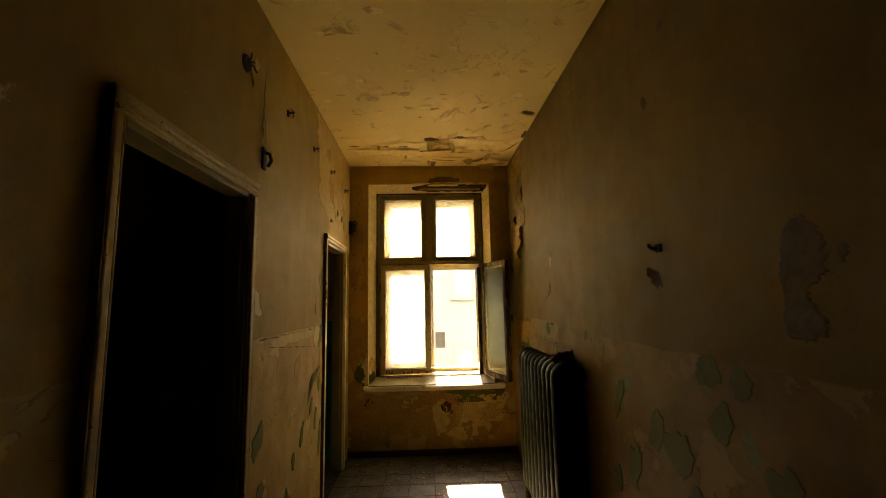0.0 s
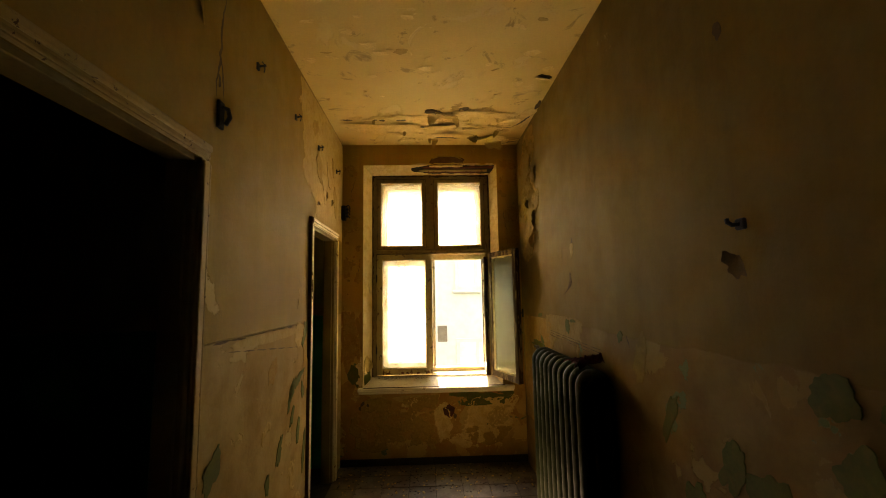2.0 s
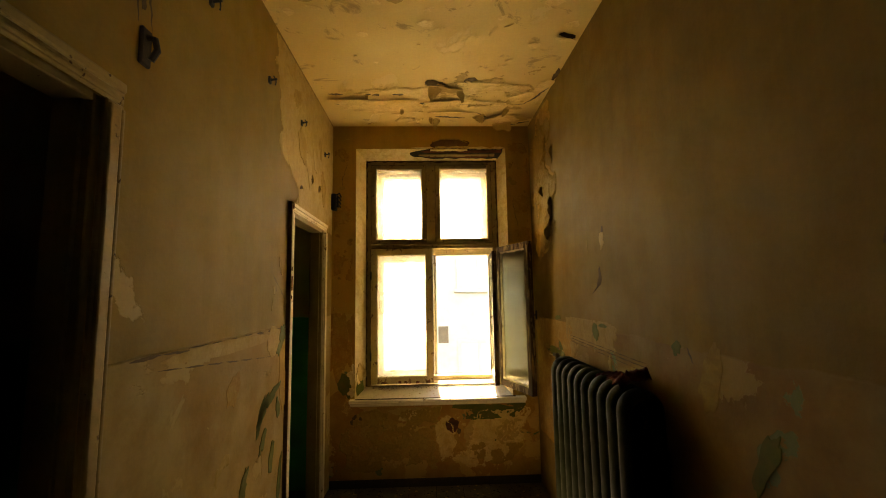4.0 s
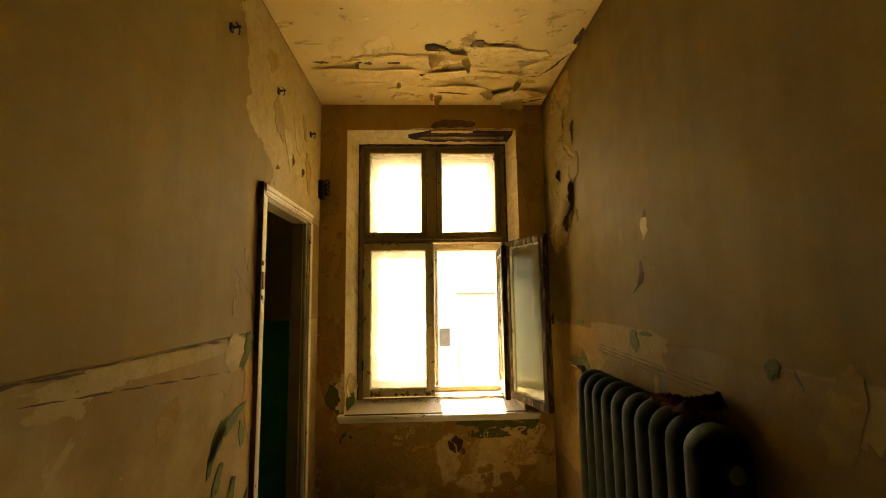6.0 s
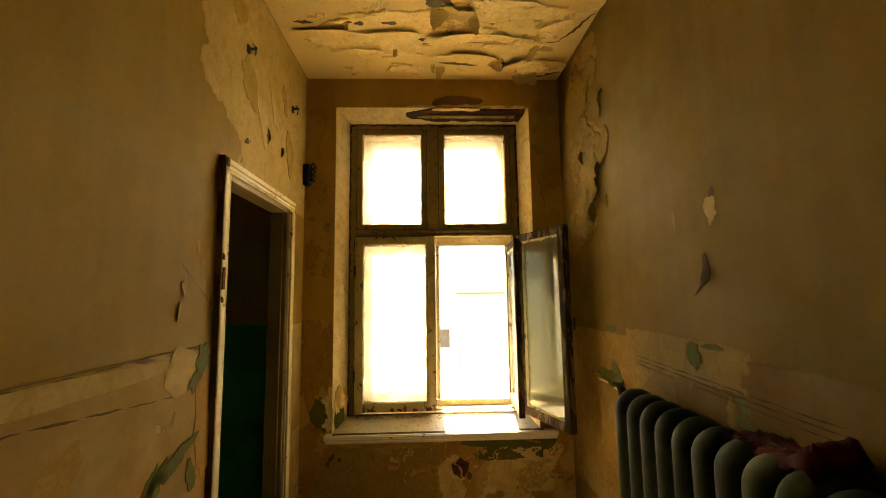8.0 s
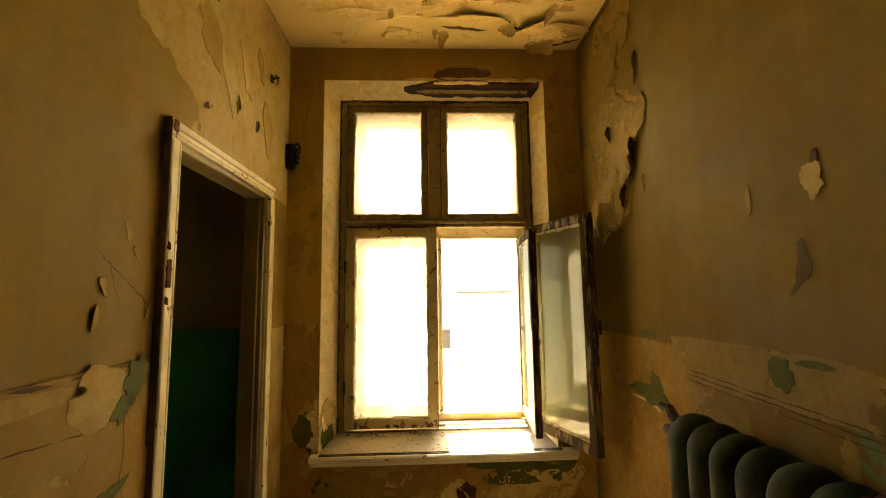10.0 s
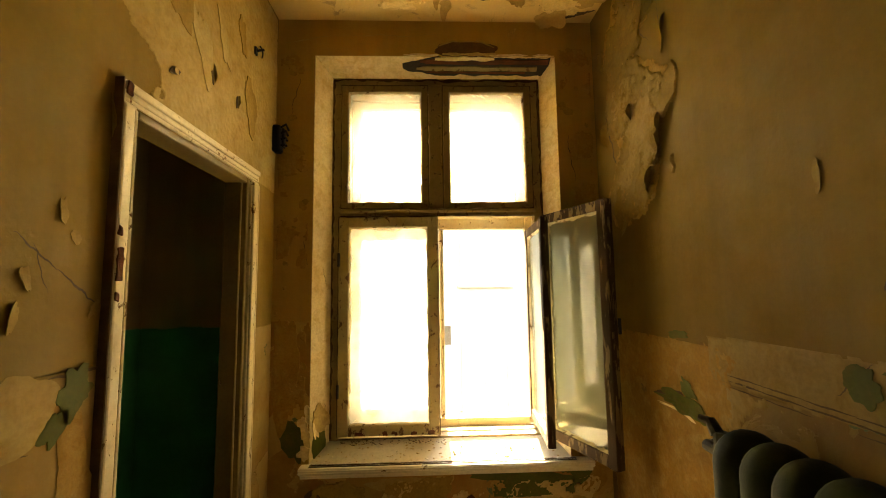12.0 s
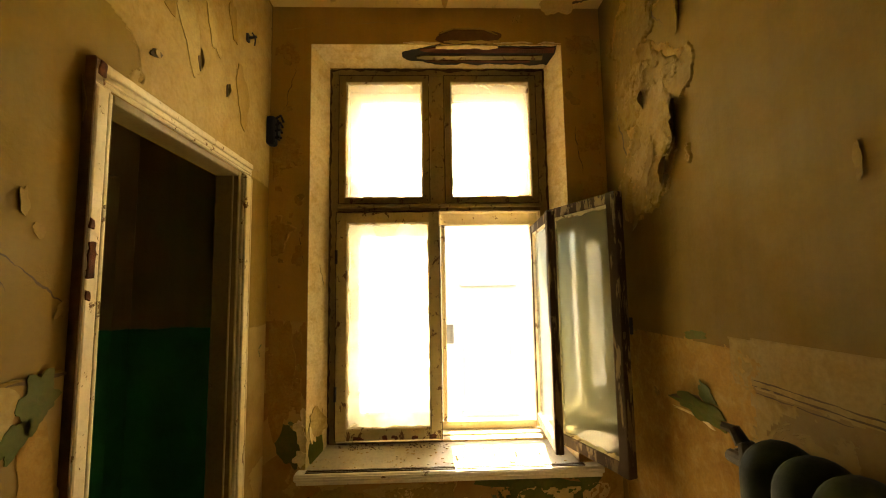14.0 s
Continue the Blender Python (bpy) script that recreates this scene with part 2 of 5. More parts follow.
def glass(name, dust, edge_dirt, film=(0.86, 0.80, 0.68), through_share=0.8, tone=(0.93, 0.95, 0.92)):
    """Thin window glass: clear with a sheen, dulled by dust."""
    m = bpy.data.materials.new(name)
    m.use_nodes = True
    t = m.node_tree
    t.nodes.clear()
    out = t.nodes.new("ShaderNodeOutputMaterial")
    clear, gloss, dirt = t.nodes.new("ShaderNodeBsdfTransparent"), t.nodes.new("ShaderNodeBsdfGlossy"), t.nodes.new("ShaderNodeBsdfDiffuse")
    trans, dmix = t.nodes.new("ShaderNodeBsdfTranslucent"), t.nodes.new("ShaderNodeMixShader")
    clear.inputs[0].default_value = (*tone, 1)
    gloss.inputs["Roughness"].default_value = 0.03
    dirt.inputs[0].default_value = trans.inputs[0].default_value = (*film, 1)
    fres = t.nodes.new("ShaderNodeFresnel")
    fres.inputs[0].default_value = 1.65
    one, two = t.nodes.new("ShaderNodeMixShader"), t.nodes.new("ShaderNodeMixShader")
    noise_node = t.nodes.new("ShaderNodeTexNoise")
    noise_node.inputs["Scale"].default_value, noise_node.inputs["Detail"].default_value = 7, 8
    tc = t.nodes.new("ShaderNodeTexCoord")
    t.links.new(tc.outputs["Object"], noise_node.inputs["Vector"])
    mr = t.nodes.new("ShaderNodeMapRange")
    mr.inputs["From Min"].default_value, mr.inputs["From Max"].default_value = 0.35, 0.75
    mr.inputs["To Min"].default_value, mr.inputs["To Max"].default_value = dust, dust + edge_dirt
    t.links.new(noise_node.outputs[0], mr.inputs["Value"])
    t.links.new(fres.outputs[0], one.inputs[0])
    t.links.new(clear.outputs[0], one.inputs[1]), t.links.new(gloss.outputs[0], one.inputs[2])
    dmix.inputs[0].default_value = through_share
    t.links.new(dirt.outputs[0], dmix.inputs[1]), t.links.new(trans.outputs[0], dmix.inputs[2])
    t.links.new(mr.outputs[0], two.inputs[0])
    t.links.new(one.outputs[0], two.inputs[1]), t.links.new(dmix.outputs[0], two.inputs[2])
    t.links.new(two.outputs[0], out.inputs[0])
    return m


M_GLASS = glass("inner_dusty_glass", 0.13, 0.20, (0.92, 0.88, 0.80), 0.94)
M_GLASS_OUT = glass("outer_dusty_glass", 0.66, 0.24, (0.94, 0.91, 0.84), 0.95)
M_GLASS_LOW = glass("inner_dull_glass", 0.22, 0.22, (0.93, 0.89, 0.80), 0.94)
M_GLASS_WIPED = glass("outer_half_clear_glass", 0.16, 0.22, (0.94, 0.91, 0.84), 0.95)
M_GLASS_CLEAN = glass("open_leaf_glass", 0.17, 0.08, (0.88, 0.88, 0.62), 0.6, (0.97, 0.985, 0.95))
M_GLASS_DARK = plain("far_window_glass", (0.10, 0.09, 0.07), (0.16, 0.14, 0.11), 2, 0.15, bump=0.0, spec=0.6)


# ---- mesh helpers ----
def mesh_of(bm, material, smooth=False):
    bmesh.ops.recalc_face_normals(bm, faces=bm.faces)
    me = bpy.data.meshes.new("mesh")
    bm.to_mesh(me)
    bm.free()
    me.materials.append(material)
    if smooth:
        for p in me.polygons:
            p.use_smooth = True
    return me


def thing(name, label, category, kind="", group="", at=(0, 0, 0)):
    ob = new(name)
    ob.location = at
    ob.empty_display_size = 0.05
    return tagged(ob, label, category, group, kind)


def part(name, bm, material, parent=None, label="", smooth=False):
    ob = new(name, mesh_of(bm, material, smooth))
    if parent is not None:
        ob.parent = parent
        ob.matrix_parent_inverse = Matrix.Identity(4)
    return tagged(ob, label)


def box(x0, x1, y0, y1, z0, z1, bevel=0.0, seg=1, m=None):
    bm = bmesh.new()
    bmesh.ops.create_cube(bm, size=1)
    for v in bm.verts:
        v.co = Vector(((v.co.x + 0.5) * (x1 - x0) + x0, (v.co.y + 0.5) * (y1 - y0) + y0, (v.co.z + 0.5) * (z1 - z0) + z0))
    if bevel:
        bmesh.ops.bevel(bm, geom=bm.edges[:], offset=bevel, segments=seg, affect="EDGES", profile=0.5)
    if m is not None:
        bm.transform(m)
    return bm


def merge(*bms):
    out = bmesh.new()
    for b in bms:
        me = bpy.data.meshes.new("tmp")
        b.to_mesh(me)
        b.free()
        out.from_mesh(me)
        bpy.data.meshes.remove(me)
    return out


def rod(a, b, r, seg=10, r2=None):
    bm = bmesh.new()
    a, b = Vector(a), Vector(b)
    d = b - a
    bmesh.ops.create_cone(bm, cap_ends=True, segments=seg, radius1=r, radius2=r if r2 is None else r2, depth=d.length,
                          matrix=Matrix.Translation((a + b) / 2) @ d.to_track_quat("Z", "Y").to_matrix().to_4x4())
    return bm


def sweep(points, r, closed=False, seg=8, rx=1.0):
    """A tube along points in one plane; rx stretches it across that plane."""
    bm = bmesh.new()
    pts = [Vector(p) for p in points]
    n = len(pts)
    rings = []
    for i, p in enumerate(pts):
        d = (pts[(i + 1) % n] - pts[i - 1]) if closed else (pts[min(i + 1, n - 1)] - pts[max(i - 1, 0)])
        d.normalize()
        side = Vector((0, 1, 0)) if abs(d.y) < 0.9 else Vector((1, 0, 0))
        u = d.cross(side).normalized()
        w = u.cross(d).normalized()
        rings.append([bm.verts.new(p + u * r * math.cos(2 * math.pi * k / seg) + w * r * rx * math.sin(2 * math.pi * k / seg)) for k in range(seg)])
    for i in range(n if closed else n - 1):
        a, b = rings[i], rings[(i + 1) % n]
        for k in range(seg):
            bm.faces.new((a[k], a[(k + 1) % seg], b[(k + 1) % seg], b[k]))
    if not closed:
        bm.faces.new(rings[0]), bm.faces.new(rings[-1])
    return bm


def pierced(us, vs, holes, a, b, to):
    """A slab between depths a and b over the grid us x vs, with cells in holes left open; to(u, v, d) places it."""
    bm = bmesh.new()
    memo = {}

    def vert(i, j, d):
        if (i, j, d) not in memo:
            memo[i, j, d] = bm.verts.new(to(us[i], vs[j], d))
        return memo[i, j, d]

    solid = {(i, j) for i in range(len(us) - 1) for j in range(len(vs) - 1)} - set(holes)
    for i, j in solid:
        for d in (a, b):
            bm.faces.new([vert(i, j, d), vert(i + 1, j, d), vert(i + 1, j + 1, d), vert(i, j + 1, d)])
        for (di, dj), (p, q) in {(-1, 0): ((i, j), (i, j + 1)), (1, 0): ((i + 1, j), (i + 1, j + 1)), (0, -1): ((i, j), (i + 1, j)), (0, 1): ((i, j + 1), (i + 1, j + 1))}.items():
            if (i + di, j + dj) not in solid:
                bm.faces.new([vert(*p, a), vert(*q, a), vert(*q, b), vert(*p, b)])
    return bm


# ---- structure ----
D1 = (1.240, 2.032, 1.990)             # near doorway: from, to, height
D2 = (3.453, 4.170, 1.985)            # far doorway
us = [YB, D1[0], D1[1], D2[0], D2[1], YW]
wall_left = part("wall_west", pierced(us, [0, D2[2], D1[2], ZC], {(1, 0), (1, 1), (3, 0)}, XL, XL - TL, lambda u, v, d: (d, u, v)), M_LEFT)
tagged(wall_left, "ochre plaster partition with flaking paint and two doorways", "wall", kind="structure")
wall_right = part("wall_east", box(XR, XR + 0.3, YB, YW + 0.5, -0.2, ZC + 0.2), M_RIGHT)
tagged(wall_right, "ochre plaster wall, stained and peeling near the window", "wall", kind="structure")


def rim(loops):
    bm = bmesh.new()
    rings = [[bm.verts.new(p) for p in loop] for loop in loops]
    for a, b in zip(rings, rings[1:] + rings[:1]):
        for k in range(4):
            bm.faces.new((a[k], a[(k + 1) % 4], b[(k + 1) % 4], b[k]))
    return bm


def rect(x0, x1, z0, z1, y):
    return [(x0, y, z0), (x1, y, z0), (x1, y, z1), (x0, y, z1)]


OX0, OX1, OZ0, OZ1 = -0.532, 0.748, 0.644, 2.737
BX0, BX1, BZ1, YF = -0.462, 0.685, 2.665, 4.572
YO = 4.95
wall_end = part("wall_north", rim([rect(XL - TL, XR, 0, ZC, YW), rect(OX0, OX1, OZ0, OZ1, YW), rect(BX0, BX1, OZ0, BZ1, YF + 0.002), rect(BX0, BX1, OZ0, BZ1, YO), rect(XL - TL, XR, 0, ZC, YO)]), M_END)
tagged(wall_end, "window wall of stained ochre plaster with a bare lower part", "wall", kind="structure")
floor = part("floor", box(-2.6, XR, YB, YW, -0.2, -0.012), M_GROUT)
tagged(floor, "dark screed floor with worn tiles and debris", "floor", kind="structure")
ceiling = part("ceiling", box(-2.6, XR, YB, YW, ZC, ZC + 0.2), M_CEIL)
tagged(ceiling, "yellowed whitewashed ceiling with hanging flakes of paint", "ceiling", kind="structure")
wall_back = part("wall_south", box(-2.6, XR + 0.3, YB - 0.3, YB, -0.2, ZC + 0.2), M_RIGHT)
tagged(wall_back, "unseen plain ochre end wall, added to keep the corridor dark", "wall", kind="structure")
# side rooms behind the two doorways
room_end = part("wall_side_room_north", box(-2.6, XL - TL, YW, YO, -0.2, ZC + 0.2), M_ROOM)
tagged(room_end, "side room wall with dark green dado and ochre top", "wall", kind="structure")
room_west = part("wall_side_room_west", pierced([3.1, 3.30, 4.36, YW], [0, 2.02, ZC], {(1, 0)}, -1.355, -1.475, lambda u, v, d: (d, u, v)), M_ROOM)
tagged(room_west, "side room wall with an opening into a dark closet", "wall", kind="structure")
room_mid = part("wall_side_room_middle", box(-2.6, XL - TL, 2.9, 3.1, 0, ZC), M_ROOM)
tagged(room_mid, "cross wall between the side rooms", "wall", kind="structure")
room_far = part("wall_side_room_back", box(-2.9, -2.6, YB - 0.3, YO, -0.2, ZC + 0.2), M_ROOM)
tagged(room_far, "back wall of the dark side room", "wall", kind="structure")
# plaster skins of the reveal, let into the window wall
t_w = 0.003


def reveal_side(x0, x1, inward):
    bm = bmesh.new()
    a = [Vector((x0, YW - 0.001, OZ0)), Vector((x1, YF, OZ0)), Vector((x1, YF, BZ1 - 0.002)), Vector((x0, YW - 0.001, OZ1 - 0.002))]
    n = Vector((inward, 0, 0)) * t_w
    f = [bm.verts.new(p + n) for p in a]
    g = [bm.verts.new(p) for p in a]
    bm.faces.new(f)
    for k in range(4):
        bm.faces.new((f[k], f[(k + 1) % 4], g[(k + 1) % 4], g[k]))
    return bm


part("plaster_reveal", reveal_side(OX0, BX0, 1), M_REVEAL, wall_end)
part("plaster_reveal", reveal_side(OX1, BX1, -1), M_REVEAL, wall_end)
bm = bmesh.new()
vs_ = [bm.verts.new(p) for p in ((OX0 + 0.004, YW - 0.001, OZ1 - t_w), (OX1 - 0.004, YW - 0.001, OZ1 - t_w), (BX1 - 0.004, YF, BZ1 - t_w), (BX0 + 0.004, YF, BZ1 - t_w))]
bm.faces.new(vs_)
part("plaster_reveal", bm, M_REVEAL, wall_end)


# ---- doorways ----
def doorway(name, y0, y1, h, near, far, head, proud, paint, label):
    d = thing(name, label, "door frame", "structure")
    x0, x1 = XL + 0.001, XL + proud

    def board(a0, a1, z0, z1, upright):
        """A casing board with a stepped moulding."""
        lo = box(x0, x0 + proud * 0.55, a0, a1, z0, z1, 0.004)
        if upright:
            inner = box(x0 + proud * 0.5, x1, a0 + 0.002, a1 - (a1 - a0) * 0.34, z0, z1 - 0.01, 0.006, 2)
            bead = box(x0 + proud * 0.5, x0 + proud * 0.8, a1 - (a1 - a0) * 0.24, a1 - (a1 - a0) * 0.06, z0, z1 - 0.012, 0.004, 2)
        else:
            inner = box(x0 + proud * 0.5, x1, a0 + 0.008, a1 - 0.008, z1 - (z1 - z0) * 0.55, z1 - 0.006, 0.006, 2)
            bead = box(x0 + proud * 0.5, x0 + proud * 0.8, a0 + 0.03, a1 - 0.03, z0 + (z1 - z0) * 0.12, z0 + (z1 - z0) * 0.32, 0.004, 2)
        return merge(lo, inner, bead)

    part("casing_jamb", board(y0 - near, y0, 0, h, True), paint, d)
    part("casing_jamb", board(y1, y1 + far, 0, h, True), paint, d)
    part("casing_head", board(y0 - near, y1 + far, h + 0.001, h + head, False), paint, d)
    xl0, xl1 = XL - TL - 0.004, XL + 0.003
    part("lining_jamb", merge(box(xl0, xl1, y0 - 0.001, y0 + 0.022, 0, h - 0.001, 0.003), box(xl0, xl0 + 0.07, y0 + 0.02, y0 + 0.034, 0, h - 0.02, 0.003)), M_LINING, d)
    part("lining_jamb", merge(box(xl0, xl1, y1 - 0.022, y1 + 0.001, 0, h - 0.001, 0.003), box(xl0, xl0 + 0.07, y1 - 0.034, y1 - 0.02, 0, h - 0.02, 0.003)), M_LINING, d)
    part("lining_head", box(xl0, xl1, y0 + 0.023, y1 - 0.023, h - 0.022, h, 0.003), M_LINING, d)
    return d


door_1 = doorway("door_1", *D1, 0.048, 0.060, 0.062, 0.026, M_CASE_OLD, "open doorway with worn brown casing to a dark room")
door_2 = doorway("door_2", *D2, 0.060, 0.072, 0.056, 0.026, M_CASE, "open doorway with chipped cream casing beside the window")

# near casing board: brown strip painting its unlit side, rusty iron showing through paint
for d, (a, _, h), near, head in ((door_1, D1, 0.048, 0.062), (door_2, D2, 0.060, 0.056)):
    part("casing_side_shade", box(XL + 0.001, XL + 0.0245, a - near - 0.005, a - near - 0.0005, 0, h + head - 0.004, 0.001), M_EDGE_SHADE, d, "dark brown strip painting the shaded side of the casing board")
for k, (z0, z1) in enumerate(((1.475, 1.50), (1.53, 1.61), (1.635, 1.66), (2.00, 2.03))):
    rust = box(XL + 0.0235, XL + 0.0285, D2[0] - 0.056, D2[0] - 0.040 + 0.006 * (k % 2), z0, z1, 0.002)
    bmesh.ops.subdivide_edges(rust, edges=rust.edges[:], cuts=4, use_grid_fill=True)
    for v in rust.verts:
        v.co.y += 0.006 * noise.noise(v.co * 60)
        v.co.z += 0.008 * noise.noise(v.co * 45 + Vector((3, 1, 7)))
    part("rust_patch", rust, M_RUST, door_2, "rusty iron showing through the paint")

# ---- window ----
window = thing("window_1", "old double casement window, chipped paint, one side open inward", "window", "structure")
IX0, IX1 = BX0 + 0.002, BX1 - 0.002
YI0, YI1 = 4.575, 4.630               # inner frame
YU0, YU1 = 4.700, 4.750               # outer frame
for nm, b in {
    "jamb_west": (IX0, -0.412, YI0, YI1, 0.670, BZ1 - 0.003), "jamb_east": (0.632, IX1, YI0, YI1, 0.670, BZ1 - 0.003),
    "head": (-0.412, 0.632, YI0, YI1, 2.622, BZ1 - 0.003), "bottom_rail": (-0.412, 0.632, YI0, YI1, 0.670, 0.748),
    "transom": (-0.412, 0.632, YI0 - 0.012, YI1, 1.884, 1.928), "mullion": (0.062, 0.140, YI0 - 0.004, YI1, 1.928, 2.622),
}.items():
    part(nm.split("_")[0], box(*b, 0.005, 2), M_SASH, window)
part("transom_moulding", merge(box(-0.414, 0.634, YI0 - 0.026, YI0 - 0.011, 1.905, 1.922, 0.004, 2), box(-0.41, 0.63, YI0 - 0.018, YI0 - 0.011, 1.889, 1.900, 0.002)), M_SASH, window)


def ragged(s, a, b, inward, d, seed, crust=1.0):
    """A strip of old putty or flaking paint along one edge of a pane, broken unevenly, on both sides of the glass."""
    a, b, inward = Vector(a), Vector(b), Vector(inward)
    n = max(12, int((b - a).length / 0.012))
    bm = bmesh.new()
    for y0, y1 in ((d * 0.22, d * 0.5), (d * 0.5 + 0.003, d * 0.74)):
        rows = []
        for i in range(n + 1):
            p = a.lerp(b, i / n)
            q = noise.noise((i * 0.31 + seed * 7, seed * 3.3 + s.location.x * 9, s.location.z * 5 + y0 * 50))
            q2 = noise.noise((i * 1.3 + seed, seed * 1.7, s.location.x * 3 + y0 * 90))
            width = crust * max(0.001, 0.007 + 0.008 * q + 0.006 * q2)
            back = p - inward * 0.004
            front = p + inward * width
            rows.append([bm.verts.new((v.x, y, v.z)) for v, y in ((back, y0), (back, y1), (front, y1), (p + inward * width * 0.35, y0))])
        for u, v in zip(rows, rows[1:]):
            for k in range(4):
                bm.faces.new((u[k], u[(k + 1) % 4], v[(k + 1) % 4], v[k]))
        bm.faces.new(rows[0]), bm.faces.new(rows[-1])
    return part("putty", bm, M_PUTTY, s)


def sash(name, w, h, bar, d, material, pane_material, parent, m, label="", crust=1.0):
    """A casement in its own plane: x along the width from the hinge, z up, thickness d along y."""
    s = thing(name, "", "")
    s.parent = parent
    s.matrix_parent_inverse = Matrix.Identity(4)
    s.matrix_basis = m
    for p in ((0, bar), (w - bar, w)):
        part("stile", box(p[0], p[1], 0, d, 0, h, 0.005, 2), material, s)
    for z0, z1 in ((0, bar * 1.05), (h - bar, h)):
        part("rail", box(bar - 0.002, w - bar + 0.002, 0.002, d - 0.002, z0 + 0.001, z1 - 0.001, 0.004, 2), material, s)
    ragged(s, (bar, 0, bar), (w - bar, 0, bar), (0, 0, 1), d, 1, crust)
    ragged(s, (bar, 0, h - bar), (w - bar, 0, h - bar), (0, 0, -1), d, 2, crust)
    ragged(s, (bar, 0, bar), (bar, 0, h - bar), (1, 0, 0), d, 3, crust)
    ragged(s, (w - bar, 0, bar), (w - bar, 0, h - bar), (-1, 0, 0), d, 4, crust)
    pane = part("pane", box(bar - 0.004, w - bar + 0.004, d * 0.5, d * 0.5 + 0.003, bar - 0.004, h - bar + 0.004), pane_material, s)
    if label:
        tagged(s, label)
    return s


# inner leaves
sash("casement", 0.472, 0.694, 0.036, 0.040, M_SASH, M_GLASS, window, Matrix.Translation((-0.411, YI0 - 0.004, 1.929)), crust=0.9)
sash("casement", 0.490, 0.694, 0.036, 0.040, M_SASH, M_GLASS, window, Matrix.Translation((0.141, YI0 - 0.004, 1.929)), crust=0.9)
low_leaf = sash("casement", 0.522, 1.122, 0.055, 0.045, M_SASH_PALE, M_GLASS_LOW, window, Matrix.Translation((-0.416, YI0 - 0.028, 0.760)), crust=0.8)
rt = random.Random(21)
for i in range(9):
    # rotten spots along the bottom rail
    x, w = rt.uniform(0.02, 0.46), rt.uniform(0.012, 0.045)
    spot = box(x, x + w, -0.0025, 0.004, 0.006, 0.006 + rt.uniform(0.006, 0.022), 0.001)
    bmesh.ops.subdivide_edges(spot, edges=spot.edges[:], cuts=3, use_grid_fill=True)
    for v in spot.verts:
        v.co.z += 0.007 * noise.noise(v.co * 90 + Vector((i, 0, 0)))
        v.co.x += 0.006 * noise.noise(v.co * 70 + Vector((0, i, 0)))
    part("rotten_spot", spot, M_RUST, low_leaf, "reddish rotten wood showing through the paint")
# slivers of old paint curling off the heads of the upper leaves
for i in range(11):
    x = rt.uniform(-0.36, 0.05) if i % 2 else rt.uniform(0.19, 0.58)
    z, ln, a = 2.580 + rt.uniform(-0.012, 0.006), rt.uniform(0.02, 0.06), rt.uniform(-0.5, 0.5)
    pts = [(x + ln * k / 5 * math.cos(a), YI0 + 0.010 - 0.012 * math.sin(k * 0.6), z - 0.4 * ln * math.sin(a + k * 0.35) * k / 5) for k in range(6)]
    part("paint_sliver", sweep(pts, 0.0022, False, 5), M_PUTTY, window)
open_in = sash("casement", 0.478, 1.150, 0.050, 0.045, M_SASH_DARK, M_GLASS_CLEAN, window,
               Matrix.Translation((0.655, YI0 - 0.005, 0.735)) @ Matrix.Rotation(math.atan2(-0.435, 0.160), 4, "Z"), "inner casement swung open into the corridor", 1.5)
# outer frame and leaves, with the boards that line the box between
for nm, b in {
    "jamb_west": (IX0, -0.375, YU0, YU1, 0.76, BZ1 - 0.003), "jamb_east": (0.605, IX1, YU0, YU1, 0.76, BZ1 - 0.003),
    "head": (-0.375, 0.605, YU0, YU1, 2.59, BZ1 - 0.003), "bottom_rail": (-0.375, 0.605, YU0, YU1, 0.74, 0.795),
    "transom": (-0.375, 0.605, YU0, YU1, 1.835, 1.925), "mullion": (0.068, 0.134, YU0, YU1, 1.925, 2.59),
}.items():
    part(nm.split("_")[0], box(*b, 0.004, 2), M_SASH_OUT, window)
part("box_board", box(IX0, -0.428, YI1 + 0.001, YU0 - 0.001, 0.76, BZ1 - 0.03), M_SASH_OUT, window)
part("box_board", box(0.648, IX1, YI1 + 0.001, YU0 - 0.001, 0.76, BZ1 - 0.03), M_SASH_OUT, window)
part("box_board", box(IX0, IX1, YI1 + 0.001, YU0 - 0.001, BZ1 - 0.028, BZ1 - 0.003), M_SASH_OUT, window)
part("box_board", box(IX0, IX1, YI1 + 0.001, YU0 - 0.001, 0.70, 0.755, 0.003), M_SASH_OUT, window)
sash("casement", 0.442, 0.663, 0.045, 0.038, M_SASH_OUT, M_GLASS_OUT, window, Matrix.Translation((-0.374, YU0 + 0.004, 1.926)))
sash("casement", 0.470, 0.663, 0.045, 0.038, M_SASH_OUT, M_GLASS_OUT, window, Matrix.Translation((0.135, YU0 + 0.004, 1.926)))
sash("casement", 0.488, 1.036, 0.045, 0.038, M_SASH_OUT, M_GLASS_WIPED, window, Matrix.Translation((-0.374, YU0 + 0.004, 0.797)))
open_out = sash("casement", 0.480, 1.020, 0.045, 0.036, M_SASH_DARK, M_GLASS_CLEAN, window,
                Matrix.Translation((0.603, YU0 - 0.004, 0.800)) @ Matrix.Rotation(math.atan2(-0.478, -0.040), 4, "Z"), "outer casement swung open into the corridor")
part("stub_post", box(0.116, 0.140, YU0 + 0.004, YU1 - 0.006, 0.797, 1.833, 0.003), M_SASH_OUT, window)
# joint strips between frames, leaves and plaster: grime, and gap shade painted dark
M_JOINT = plain("joint_grime_and_shade", (0.07, 0.042, 0.017), (0.11, 0.068, 0.028), 30, 0.9)


